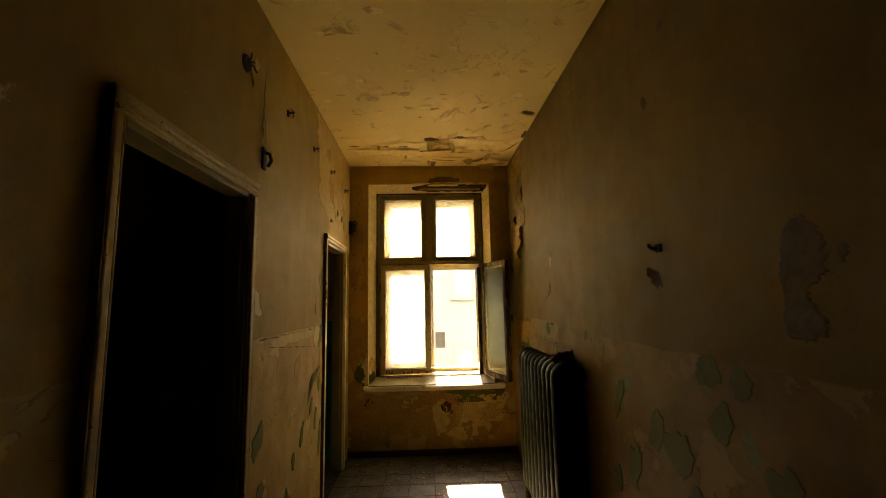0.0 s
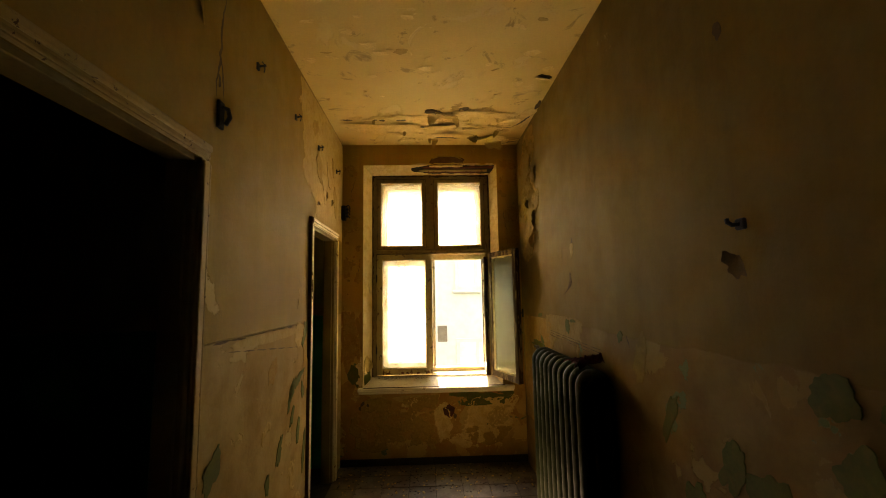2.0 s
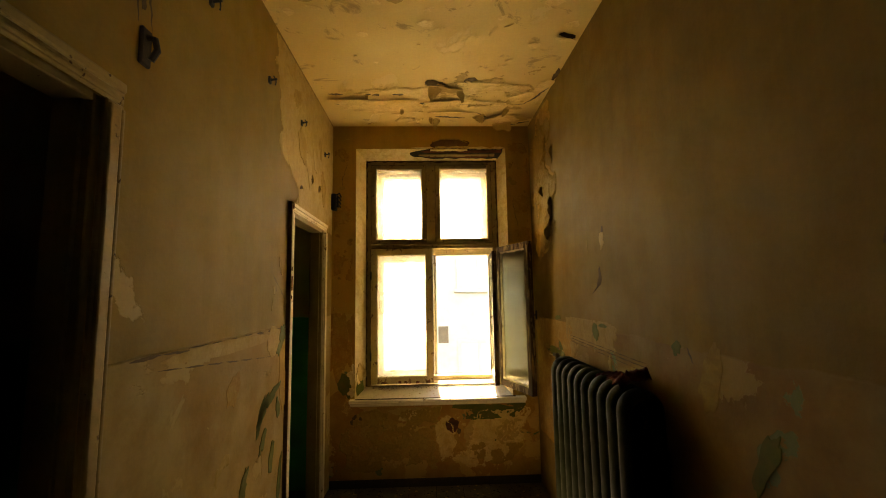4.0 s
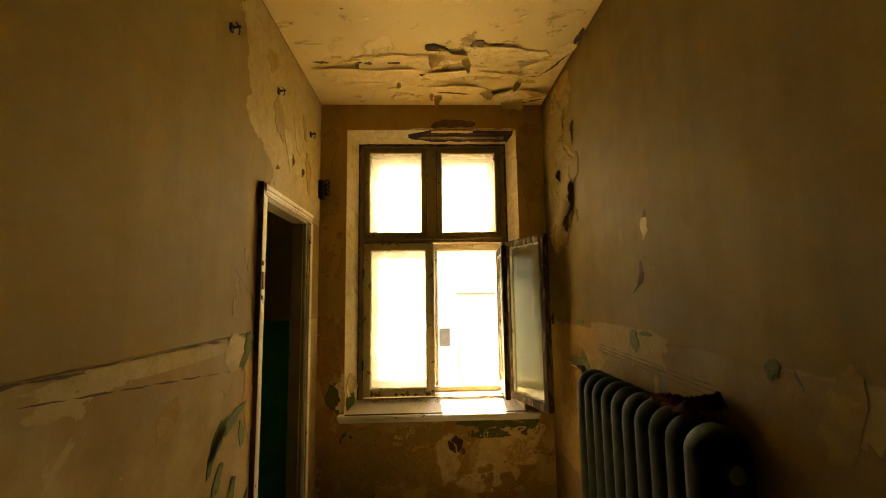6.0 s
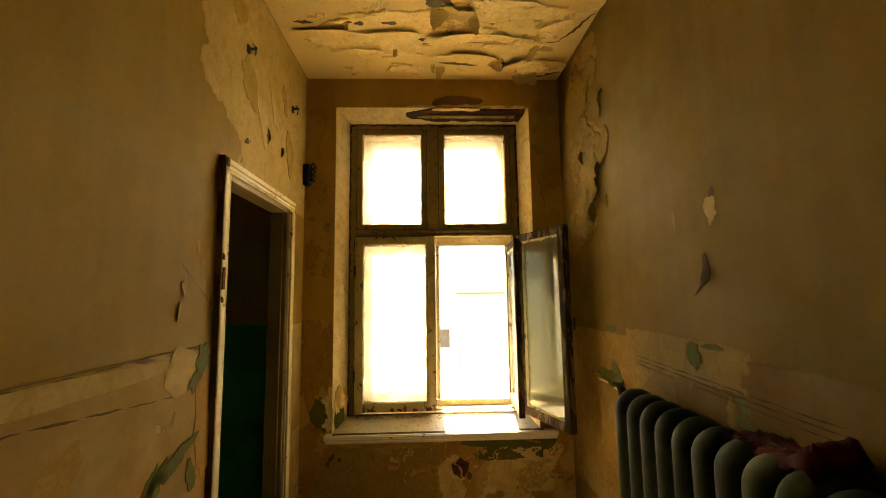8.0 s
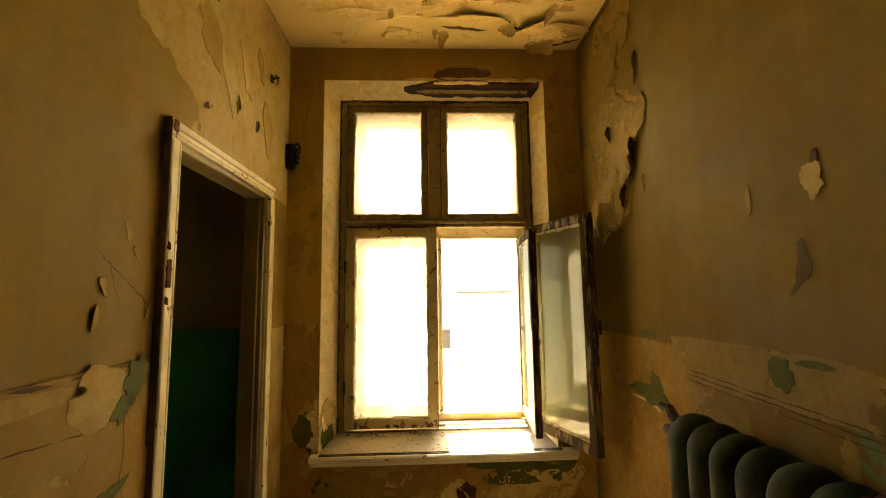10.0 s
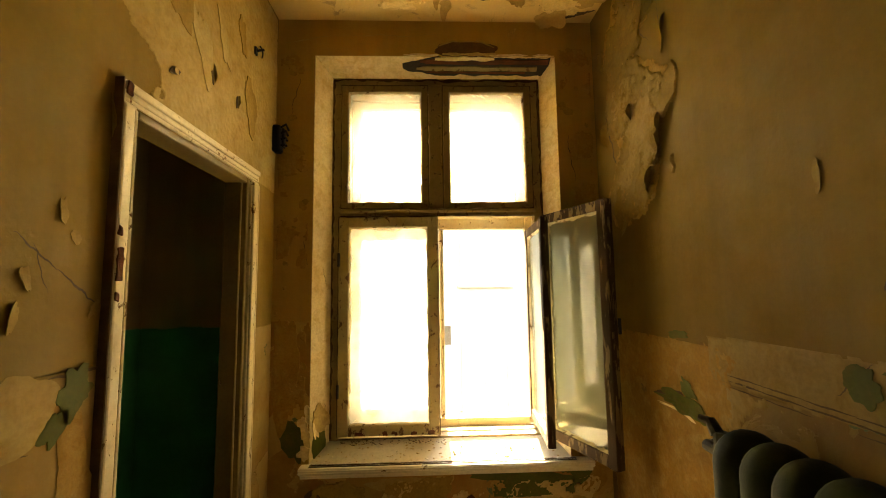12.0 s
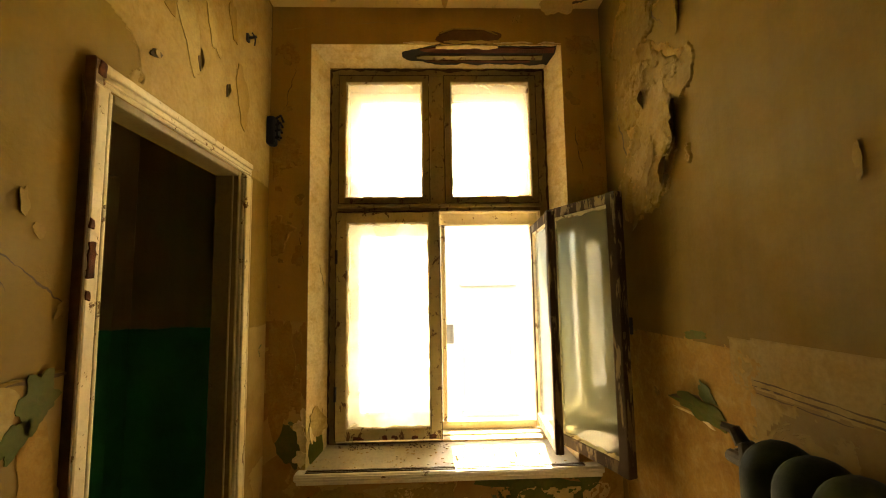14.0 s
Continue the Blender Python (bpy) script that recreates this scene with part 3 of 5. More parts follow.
def joint(x0, z0, x1, z1, y, width, seed):
    bm = bmesh.new()
    a, c = Vector((x0, y, z0)), Vector((x1, y, z1))
    side = Vector((0, 1, 0)).cross(c - a).normalized()
    n = max(10, int((c - a).length / 0.015))
    rows = []
    for i in range(n + 1):
        p = a.lerp(c, i / n)
        w1 = 0.6 * width * (0.4 + 0.8 * noise.noise((i * 0.4, seed * 3.1, 0.5)))
        w2 = 0.6 * width * (0.4 + 0.8 * noise.noise((i * 0.4, seed * 3.1, 7.5)))
        rows.append([bm.verts.new(q) for q in (p - side * w1, p + side * w2, p + side * w2 + Vector((0, 0.004, 0)), p - side * w1 + Vector((0, 0.004, 0)))])
    for u, v in zip(rows, rows[1:]):
        for k in range(4):
            bm.faces.new((u[k], u[(k + 1) % 4], v[(k + 1) % 4], v[k]))
    return part("joint", bm, M_JOINT, window)


def joint_ring(x0, x1, z0, z1, y, width, seed):
    joint(x0, z0, x0, z1, y, width, seed), joint(x1, z0, x1, z1, y, width, seed + 1)
    joint(x0, z1, x1, z1, y, width, seed + 2), joint(x0, z0, x1, z0, y, width, seed + 3)


joint(BX0 + 0.008, 0.745, BX0 + 0.008, BZ1 - 0.012, YI0 - 0.002, 0.020, 1)
joint(BX1 - 0.008, 0.745, BX1 - 0.008, BZ1 - 0.012, YI0 - 0.002, 0.026, 2)
joint(BX0 + 0.008, BZ1 - 0.010, BX1 - 0.008, BZ1 - 0.010, YI0 - 0.002, 0.026, 3)
joint_ring(-0.411, 0.061, 1.931, 2.622, YI0 - 0.0055, 0.006, 5)
joint_ring(0.141, 0.631, 1.931, 2.622, YI0 - 0.0055, 0.006, 9)
joint(-0.416, 0.762, -0.416, 1.88, YI0 - 0.0295, 0.006, 13)
joint(0.106, 0.762, 0.106, 1.88, YI0 - 0.0295, 0.006, 14)
joint(-0.416, 1.882, 0.106, 1.882, YI0 - 0.0295, 0.008, 15)
joint(-0.41, 1.887, 0.63, 1.887, YI0 - 0.0195, 0.008, 16)
joint(-0.41, 0.752, 0.106, 0.752, YI0 - 0.0295, 0.010, 17)
# handles and hinges
part("handle", merge(rod((0.455, 0.044, 0.590), (0.460, 0.070, 0.590), 0.006), box(0.453, 0.467, 0.066, 0.078, 0.555, 0.625, 0.003)), M_BLACK, open_in, "black iron casement catch")
for leaf, d in ((open_in, 0.045), (open_out, 0.036)):
    for z in (0.16, 0.84):
        part("hinge", rod((-0.004, d * 0.5, z), (-0.004, d * 0.5, z + 0.07), 0.007), M_BLACK, leaf)
for z in (0.95, 1.62):
    part("hinge", rod((-0.414, YI0 - 0.030, z), (-0.414, YI0 - 0.030, z + 0.07), 0.007), M_BLACK, window)

slab = box(OX0 + 0.006, OX1 - 0.006, 4.470, YI0 + 0.001, 0.646, 0.668)
for v in slab.verts:
    if v.co.z > 0.66 and v.co.y > 4.5:
        v.co.z = 0.738
window_board = part("window_board", merge(box(-0.568, 0.845, 4.414, 4.474, 0.636, 0.669, 0.008, 3), slab,
                                          box(-0.560, 0.838, 4.422, 4.472, 0.618, 0.638, 0.006, 2), box(-0.567, 0.844, 4.4105, 4.418, 0.645, 0.650, 0.002), box(-0.567, 0.844, 4.4105, 4.418, 0.656, 0.661, 0.002),
                                          box(-0.50, 0.74, 4.432, 4.438, 0.667, 0.672, 0.002), box(-0.50, 0.74, 4.450, 4.455, 0.667, 0.672, 0.002)), M_SILL)
# raised dark strips painting the shade of grooves along the board
for y, w in ((4.430, 0.004), (4.446, 0.005), (4.4605, 0.003)):
    groove_strip = box(-0.52, 0.76, y - w / 2, y + w / 2, 0.6685, 0.6730 if y < 4.45 else 0.6702, 0)
    part("groove_shade", groove_strip, M_JOINT, window_board)
tagged(window_board, "worn cream painted wooden window board with dust", "window sill", kind="structure")
skirting = part("baseboard_north", box(XL + 0.002, XR - 0.002, YW - 0.016, YW - 0.001, -0.01, 0.055, 0.005), M_SOOT_AND_SHADE)
tagged(skirting, "black damp skirting below the window", "baseboard", kind="structure")


# ---- radiator ----
def radiator():
    r = thing("radiator", "old dark green cast-iron column radiator by the wall", "radiator", at=(0.849, 3.0, 0.0))
    depth, z0, z1, pitch, n = 0.116, 0.12, 1.106, 0.0915, 10

    def section():
        path = []
        hw = depth / 2
        for i in range(13):
            a = math.pi * i / 12
            path.append((hw * math.cos(a), 0, z1 - hw + hw * math.sin(a)))
        for i in range(7):
            path.append((-hw, 0, z1 - hw - (z1 - z0 - 2 * hw) * (i + 1) / 8))
        for i in range(13):
            a = math.pi + math.pi * i / 12
            path.append((hw * math.cos(a), 0, z0 + hw + hw * math.sin(a)))
        for i in range(7):
            path.append((hw, 0, z0 + hw + (z1 - z0 - 2 * hw) * (i + 1) / 8))
        loop = sweep(path, 0.026, True, 12, 1.68)
        mid = sweep([(0, 0, z0 + (z1 - z0) * i / 8) for i in range(9)], 0.022, False, 10, 1.5)
        hub = merge(rod((0, -0.046, z1 - 0.07), (0, 0.046, z1 - 0.07), 0.034, 14), rod((0, -0.046, z0 + 0.08), (0, 0.046, z0 + 0.08), 0.034, 14))
        return merge(loop, mid, hub)

    first = part("section", section(), M_IRON, r, smooth=True)
    y_far = 0.425
    first.location = (0, y_far, 0)
    for i in range(1, n):
        o = first.copy()
        scene.collection.objects.link(o)
        o.location = (0, y_far - i * pitch, 0)
    for y in (y_far, y_far - (n - 1) * pitch):
        for x in (-0.07, 0.035):
            part("foot", box(x, x + 0.035, y - 0.022, y + 0.022, -0.001, 0.13, 0.006), M_IRON, r)
    part("plug", rod((0, y_far - (n - 1) * pitch - 0.046, 1.025), (0, y_far - (n - 1) * pitch - 0.072, 1.025), 0.024, 8), M_IRON, r)
    part("valve", merge(rod((0, y_far + 0.045, 1.040), (0, y_far + 0.16, 1.040), 0.017), rod((0, y_far + 0.10, 1.025), (0, y_far + 0.10, 1.095), 0.019), rod((-0.01, y_far + 0.10, 1.090), (-0.012, y_far + 0.125, 1.122), 0.018, 8, 0.014), rod((-0.012, y_far + 0.120, 1.116), (-0.024, y_far + 0.150, 1.120), 0.013, 8, 0.010)), M_PIPE, r, "dark radiator valve with a short pipe", smooth=False)
    part("pipe", sweep([(0, y_far + 0.15, 1.040), (0.03, y_far + 0.17, 1.040), (0.07, y_far + 0.175, 1.040), (0.100, y_far + 0.176, 1.040)], 0.014), M_PIPE, r)
    return r


radiator()


def cloth():
    bm = bmesh.new()
    n, m = 26, 18
    g = []
    for i in range(n):
        row = []
        for j in range(m):
            u, v = i / (n - 1), j / (m - 1)
            y = 2.665 + 0.27 * u + 0.02 * noise.noise((u * 3, v * 4, 2))
            x = 0.815 + 0.122 * v + 0.02 * noise.noise((u * 4, v * 3, 7))
            rise = 0.058 * math.exp(-((u - 0.14) / 0.14) ** 2) * (0.45 + 0.6 * v)
            z = 1.126 + rise + 0.022 * abs(noise.noise((u * 7, v * 6, 1))) + 0.012 * noise.noise((u * 15, v * 13, 4))
            z -= 0.02 * max(0, 0.15 - v) / 0.15
            row.append(bm.verts.new((x, y, z)))
        g.append(row)
    for i in range(n - 1):
        for j in range(m - 1):
            bm.faces.new((g[i][j], g[i + 1][j], g[i + 1][j + 1], g[i][j + 1]))
    ob = new("cloth", mesh_of(bm, M_RED, True))
    sol = ob.modifiers.new("thick", "SOLIDIFY")
    sol.thickness = 0.004
    return tagged(ob, "crumpled dark red cloth lying on the radiator", "cloth")


cloth()


# ---- loose paint, bare plaster and cracks ----
FACES = {
    "L": (wall_left, lambda u, v, d: Vector((XL + d, u, v))), "R": (wall_right, lambda u, v, d: Vector((XR - d, u, v))),
    "W": (wall_end, lambda u, v, d: Vector((u, YW - d, v))), "C": (ceiling, lambda u, v, d: Vector((u, v, ZC - d))),
}


def flake(face, u, v, w, h, turn=0.0, seed=0, material=None, lift=0.0, way=0.0, rag=0.35, thick=0.0016, name="paint_flake", rings=3, seg=30, square=0.0):
    """A ragged scale of paint w by h on a face, turned by degrees; its side towards way curls lift metres off the wall."""
    parent, to = FACES[face]
    bm = bmesh.new()
    ct, st = math.cos(radians(turn)), math.sin(radians(turn))
    cw, sw = math.cos(radians(way)), math.sin(radians(way))

    def spot(r, a):
        k = 1 + rag * (noise.noise((math.cos(a) * 1.2 + seed * 3.7, math.sin(a) * 1.2, seed)) + 0.5 * noise.noise((math.cos(a) * 3 + seed, math.sin(a) * 3, seed * 2.3)) + 0.14 * noise.noise((math.cos(a) * 11, math.sin(a) * 11 + seed, seed)))
        k *= (1 / max(abs(math.cos(a)), abs(math.sin(a)))) ** square
        p, q = r * k * math.cos(a) * w / 2, r * k * math.sin(a) * h / 2
        along = (r * k * math.cos(a) * cw + r * k * math.sin(a) * sw)
        d = lift * max(0.0, (along + 0.5) / 1.5) ** 2 + (0.15 * lift * noise.noise((p * 20, q * 20, seed)) if lift else 0)
        return u + p * ct - q * st, v + p * st + q * ct, max(d, 0) + 0.0012

    mid = spot(0, 0)
    layers = []
    for off in (thick, 0.0):
        c = bm.verts.new(to(mid[0], mid[1], mid[2] + off))
        rr = []
        for i in range(1, rings + 1):
            rr.append([bm.verts.new(to(x, y, d + off)) for x, y, d in (spot(i / rings, 2 * math.pi * j / seg) for j in range(seg))])
        layers.append((c, rr))
    for c, rr in layers:
        for j in range(seg):
            bm.faces.new((c, rr[0][j], rr[0][(j + 1) % seg]))
            for a, b in zip(rr, rr[1:]):
                bm.faces.new((a[j], b[j], b[(j + 1) % seg], a[(j + 1) % seg]))
    a, b = layers[0][1][-1], layers[1][1][-1]
    for j in range(seg):
        bm.faces.new((a[j], a[(j + 1) % seg], b[(j + 1) % seg], b[j]))
    return part(name, bm, material or M_FLAKE, parent)


def crack_strip(face, u0, v0, u1, v1, width, seed, material=None, name="crack_strip", wander=0.06):
    """A flat jagged strip, tapering at both ends; its default dark paints cracks' shade."""
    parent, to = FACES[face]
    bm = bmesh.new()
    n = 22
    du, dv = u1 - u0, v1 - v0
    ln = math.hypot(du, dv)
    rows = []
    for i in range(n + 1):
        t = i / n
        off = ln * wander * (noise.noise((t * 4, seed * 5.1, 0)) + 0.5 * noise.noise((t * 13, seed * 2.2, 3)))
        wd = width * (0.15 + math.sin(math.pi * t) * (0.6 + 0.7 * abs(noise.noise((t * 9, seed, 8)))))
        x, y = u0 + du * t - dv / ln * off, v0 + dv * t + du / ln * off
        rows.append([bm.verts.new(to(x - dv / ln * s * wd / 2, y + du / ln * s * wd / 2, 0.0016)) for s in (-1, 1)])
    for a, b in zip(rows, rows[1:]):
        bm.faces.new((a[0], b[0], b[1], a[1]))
    return part(name, bm, material or M_FLAKE_AND_SHADE, parent)


def relief(face, u0, u1, v0, v1, step, scale, cut, seed, material, rim=0.010, base=0.0012, fade=0.25, name="peeling_layer", stretch=(1.0, 1.0), fine=0.0015, where=None, soft=0.10):
    """A coat of paint or plaster left standing in islands, its broken rims curling off the wall; the gaps lie under the surface."""
    parent, to = FACES[face]
    nu, nv = int((u1 - u0) / step) + 1, int((v1 - v0) / step) + 1
    verts, faces, up = [], [], []
    for i in range(nu):
        for j in range(nv):
            a, c = i / (nu - 1), j / (nv - 1)
            u, v = u0 + (u1 - u0) * a, v0 + (v1 - v0) * c
            n = noise.fractal((u * scale * stretch[0] + seed * 5.3, v * scale * stretch[1] + seed * 2.9, seed * 1.7), 0.75, 2.1, 6)
            edge = min(a, 1 - a, c, 1 - c) / fade
            d = n - cut - (1.6 * (1 - edge) ** 2 if edge < 1 else 0)
            if where is not None:
                d += where(u, v)
            if d < 0:
                h = -0.004
            else:
                h = base + rim * math.exp(-d / soft) * (0.4 + 0.9 * abs(noise.noise((u * 9, v * 9, seed)))) + fine * noise.noise((u * 60, v * 60, seed))
            up.append(d >= 0)
            verts.append(to(u, v, h))
    for i in range(nu - 1):
        for j in range(nv - 1):
            k = i * nv + j
            if up[k] or up[k + 1] or up[k + nv] or up[k + nv + 1]:
                faces.append((k, k + nv, k + nv + 1, k + 1))
    me = bpy.data.meshes.new(name)
    me.from_pydata(verts, [], faces)
    me.materials.append(material)
    for p in me.polygons:
        p.use_smooth = True
    ob = new(name, me)
    ob.parent = parent
    return ob


# left wall: the lower coat stands proud of the upper one
dado = part("dado_plaster", box(XL - 0.002, XL + 0.005, D1[1] + 0.058, D2[0] - 0.069, 0, 1.335, 0.002), M_LEFT, wall_left)
FACES["D"] = (wall_left, lambda u, v, d: Vector((XL + 0.005 + d, u, v)))


def scatter(face, n, u0, u1, v0, v1, s0, s1, materials, lift, seed, way=None, name="paint_flake", stretch=1.6):
    rnd = random.Random(seed)
    for i in range(n):
        s = rnd.uniform(s0, s1)
        flake(face, rnd.uniform(u0, u1), rnd.uniform(v0, v1), s, s * rnd.uniform(0.5, stretch), rnd.uniform(0, 180), seed * 31 + i, rnd.choice(materials),
              rnd.uniform(0.3, 1) * lift, rnd.uniform(0, 360) if way is None else way + rnd.uniform(-30, 30), 0.5, name=name, rings=3, seg=18)


# pale undercoat over the far doorway, with remnants of the top coat
def bared(u, v):
    """Where the top coat is gone: from a slanting edge over the doorway to the corner."""
    edge = 3.19 + 0.30 * max(0.0, min(1.0, (2.31 - v) / 0.16)) - 0.10 * max(0.0, v - 2.5)
    return 7.0 * min(u - edge, 0.25) + 6.0 * min(0.0, v - 2.05)


relief("L", 3.05, 4.46, 1.99, 2.925, 0.005, 3.0, 0.0, 4, M_FLAKE_LIGHT, rim=0.0025, base=0.0012, fade=0.02, fine=0.0012, where=bared)
for u, v, w, h, a, s in ((3.909, 2.458, 0.055, 0.20, 24, 1), (3.77, 2.34, 0.085, 0.26, 22, 2), (3.62, 2.44, 0.13, 0.20, 30, 3), (4.06, 2.58, 0.05, 0.16, 15, 6), (4.16, 2.30, 0.10, 0.24, 10, 7), (3.50, 2.70, 0.12, 0.10, 40, 8)):
    flake("L", u, v, w, h, a, s, M_FLAKE_PALER if s in (1, 2) else M_FLAKE, thick=0.003, lift=0.004, rag=0.5, seg=36)
# dark slivers painting the shade under the raised edges of pale scales
for u, v, w, h, a, s in ((3.835, 2.285, 0.012, 0.07, 12, 13), (3.62, 2.178, 0.055, 0.022, 25, 14), (4.03, 2.27, 0.012, 0.05, 0, 15)):
    flake("L", u, v, w, h, a, s, M_FLAKE_AND_SHADE, thick=0.003)
    flake("L", u + 0.012, v + 0.006, w * 1.4, h, a, s + 4, M_FLAKE_LIGHT, thick=0.002, lift=0.014, way=180)
flake("L", 3.385, 1.925, 0.035, 0.10, 5, 14, M_FLAKE, lift=0.022, way=180)
for u, v, w, h, a, s, l in ((3.272, 1.675, 0.024, 0.060, 5, 1, 0.007), (3.306, 1.622, 0.030, 0.030, 40, 2, 0.006), (3.182, 1.455, 0.022, 0.060, -10, 3, 0.010), (3.20, 1.530, 0.020, 0.055, 15, 5, 0.008), (3.372, 1.462, 0.030, 0.04, -35, 7, 0.006)):
    flake("L", u, v, w, h, a, s + 40, M_FLAKE, lift=l * 0.45, rag=0.5, way=180 + 25 * (s % 3))
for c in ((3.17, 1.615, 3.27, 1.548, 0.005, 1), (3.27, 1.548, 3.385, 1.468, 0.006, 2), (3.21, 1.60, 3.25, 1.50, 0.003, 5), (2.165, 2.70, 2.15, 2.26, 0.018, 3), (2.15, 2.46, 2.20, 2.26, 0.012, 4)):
    crack_strip("L", *c)
# lower coat: green remains and bare places
for u, v, w, h, a, s in ((3.20, 1.005, 0.20, 0.055, 24, 1), (3.09, 0.955, 0.16, 0.06, 40, 14), (3.282, 0.92, 0.05, 0.10, 10, 2), (3.06, 0.93, 0.05, 0.16, -25, 3), (2.90, 0.70, 0.06, 0.16, -25, 4), (3.21, 0.71, 0.05, 0.16, -15, 5), (2.20, 0.88, 0.10, 0.15, -30, 6), (2.74, 0.59, 0.05, 0.10, 0, 7), (3.325, 1.290, 0.085, 0.105, -12, 8), (3.282, 1.222, 0.050, 0.085, -40, 9), (3.10, 0.82, 0.05, 0.12, -30, 10), (2.62, 0.42, 0.08, 0.14, -20, 11), (3.33, 0.55, 0.05, 0.24, -8, 12), (2.25, 0.62, 0.09, 0.12, -30, 13)):
    flake("D", u, v, w, h, a, s + 60, M_GREEN, rag=0.55, seg=44, thick=0.002)
for u, v, w, h, a, s in ((3.205, 1.268, 0.17, 0.145, 10, 1), (2.75, 1.30, 0.90, 0.05, -1, 2)):
    flake("D", u, v, w, h, a, s + 80, M_FLAKE_LIGHT, rag=0.22, seg=40, thick=0.0012)
for u, v, w, h, a, s in ((3.34, 1.08, 0.10, 0.34, 5, 1), (2.78, 1.12, 0.14, 0.10, 40, 2)):
    flake("D", u, v, w, h, a, s + 90, M_ORANGE, rag=0.5, seg=40, thick=0.001)
rnd = random.Random(5)
for i in range(9):
    u = 2.18 + i * 0.135
    crack_strip("D", u, 1.327 + rnd.uniform(-0.004, 0.004), u + rnd.uniform(0.08, 0.15), 1.327 + rnd.uniform(-0.004, 0.004), rnd.uniform(0.004, 0.014), 20 + i, M_LINE, "dado_line", 0.02)
for i in range(7):
    u = 2.30 + i * 0.135
    v = 1.285 - (u - 2.3) * 0.10
    crack_strip("D", u, v, u + 0.12, v - 0.012, rnd.uniform(0.004, 0.008), 40 + i, M_LINE, "dado_line", 0.02)

# right wall: blistered paint beside the window
def blistered(u, v):
    """A ragged upright band beside the window."""
    mid = 4.09 + 0.06 * math.sin(v * 8.0)
    return 0.95 - ((u - mid) / (0.22 + 0.05 * math.sin(v * 17.0))) ** 2 + 0.5 * noise.noise((u * 7, v * 7, 4)) + 3.0 * min(0.0, v - 1.90) + 2.0 * min(0.0, 2.72 - v)


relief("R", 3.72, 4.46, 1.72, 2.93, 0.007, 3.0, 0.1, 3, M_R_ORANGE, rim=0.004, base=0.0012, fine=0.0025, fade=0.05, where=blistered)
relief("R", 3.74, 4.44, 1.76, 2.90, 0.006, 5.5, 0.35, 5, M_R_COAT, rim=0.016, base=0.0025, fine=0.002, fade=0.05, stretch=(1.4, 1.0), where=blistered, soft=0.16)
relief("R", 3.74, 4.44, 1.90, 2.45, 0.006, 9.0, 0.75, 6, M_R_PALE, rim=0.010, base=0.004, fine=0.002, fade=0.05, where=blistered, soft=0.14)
for u, v, w, h, a, s, l, way in ((3.885, 2.085, 0.075, 0.135, 8, 1, 0.055, 180), (3.965, 1.925, 0.085, 0.105, 20, 2, 0.050, 185), (3.90, 2.00, 0.05, 0.08, 30, 10, 0.030, 200), (4.225, 1.86, 0.035, 0.20, 5, 3, 0.022, 0), (4.09, 2.255, 0.05, 0.085, 0, 4, 0.035, 175), (4.09, 1.99, 0.16, 0.20, 15, 5, 0.018, 190), (4.335, 2.25, 0.035, 0.13, 0, 6, 0.028, 0), (4.20, 1.76, 0.06, 0.07, 20, 7, 0.018, 230), (3.82, 2.46, 0.04, 0.13, 12, 8, 0.022, 180), (3.98, 2.60, 0.05, 0.15, 25, 9, 0.014, 180)):
    flake("R", u, v, w, h, a, s + 100, M_R_COAT, l, way, 0.4, seg=30)
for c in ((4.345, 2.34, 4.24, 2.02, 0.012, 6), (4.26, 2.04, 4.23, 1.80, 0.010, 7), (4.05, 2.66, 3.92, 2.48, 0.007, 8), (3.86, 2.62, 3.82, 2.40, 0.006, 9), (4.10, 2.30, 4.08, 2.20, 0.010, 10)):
    crack_strip("R", *c)
# chips further along
flake("R", 3.085, 1.752, 0.050, 0.085, -20, 110, M_FLAKE_LIGHT, 0.006, -90, 0.6)
flake("R", 3.075, 1.80, 0.020, 0.05, 10, 111, M_FLAKE_AND_SHADE)
flake("R", 3.125, 1.555, 0.042, 0.120, -6, 112, M_LINE, 0.034, -90, 0.5)
flake("R", 3.275, 1.745, 0.022, 0.075, 0, 113, M_R_COAT, 0.004, 180, 0.6)
flake("R", 1.75, 1.563, 0.050, 0.080, -35, 115, M_LINE, 0.018, 60, 0.6)
flake("R", 1.741, 2.271, 0.03, 0.05, 0, 116, M_FLAKE_AND_SHADE, 0.006, 60, 0.35)
flake("R", 1.594, 2.513, 0.03, 0.04, 0, 117, M_FLAKE_AND_SHADE, 0.004, 60, 0.35)
relief("R", 0.98, 1.22, 1.34, 1.72, 0.006, 5.0, -0.20, 19, M_FLAKE_AND_SHADE, rim=0.003, base=0.001, fade=0.25)
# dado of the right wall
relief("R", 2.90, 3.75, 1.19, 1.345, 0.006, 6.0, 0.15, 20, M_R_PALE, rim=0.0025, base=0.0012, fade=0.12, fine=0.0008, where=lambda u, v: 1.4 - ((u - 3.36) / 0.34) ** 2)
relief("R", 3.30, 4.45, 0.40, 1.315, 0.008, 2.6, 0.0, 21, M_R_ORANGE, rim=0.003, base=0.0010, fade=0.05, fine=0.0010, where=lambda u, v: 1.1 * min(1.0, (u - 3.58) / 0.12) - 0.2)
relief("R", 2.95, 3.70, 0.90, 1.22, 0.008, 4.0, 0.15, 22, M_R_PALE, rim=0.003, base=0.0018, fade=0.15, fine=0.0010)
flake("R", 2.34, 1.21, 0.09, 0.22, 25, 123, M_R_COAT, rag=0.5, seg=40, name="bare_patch")
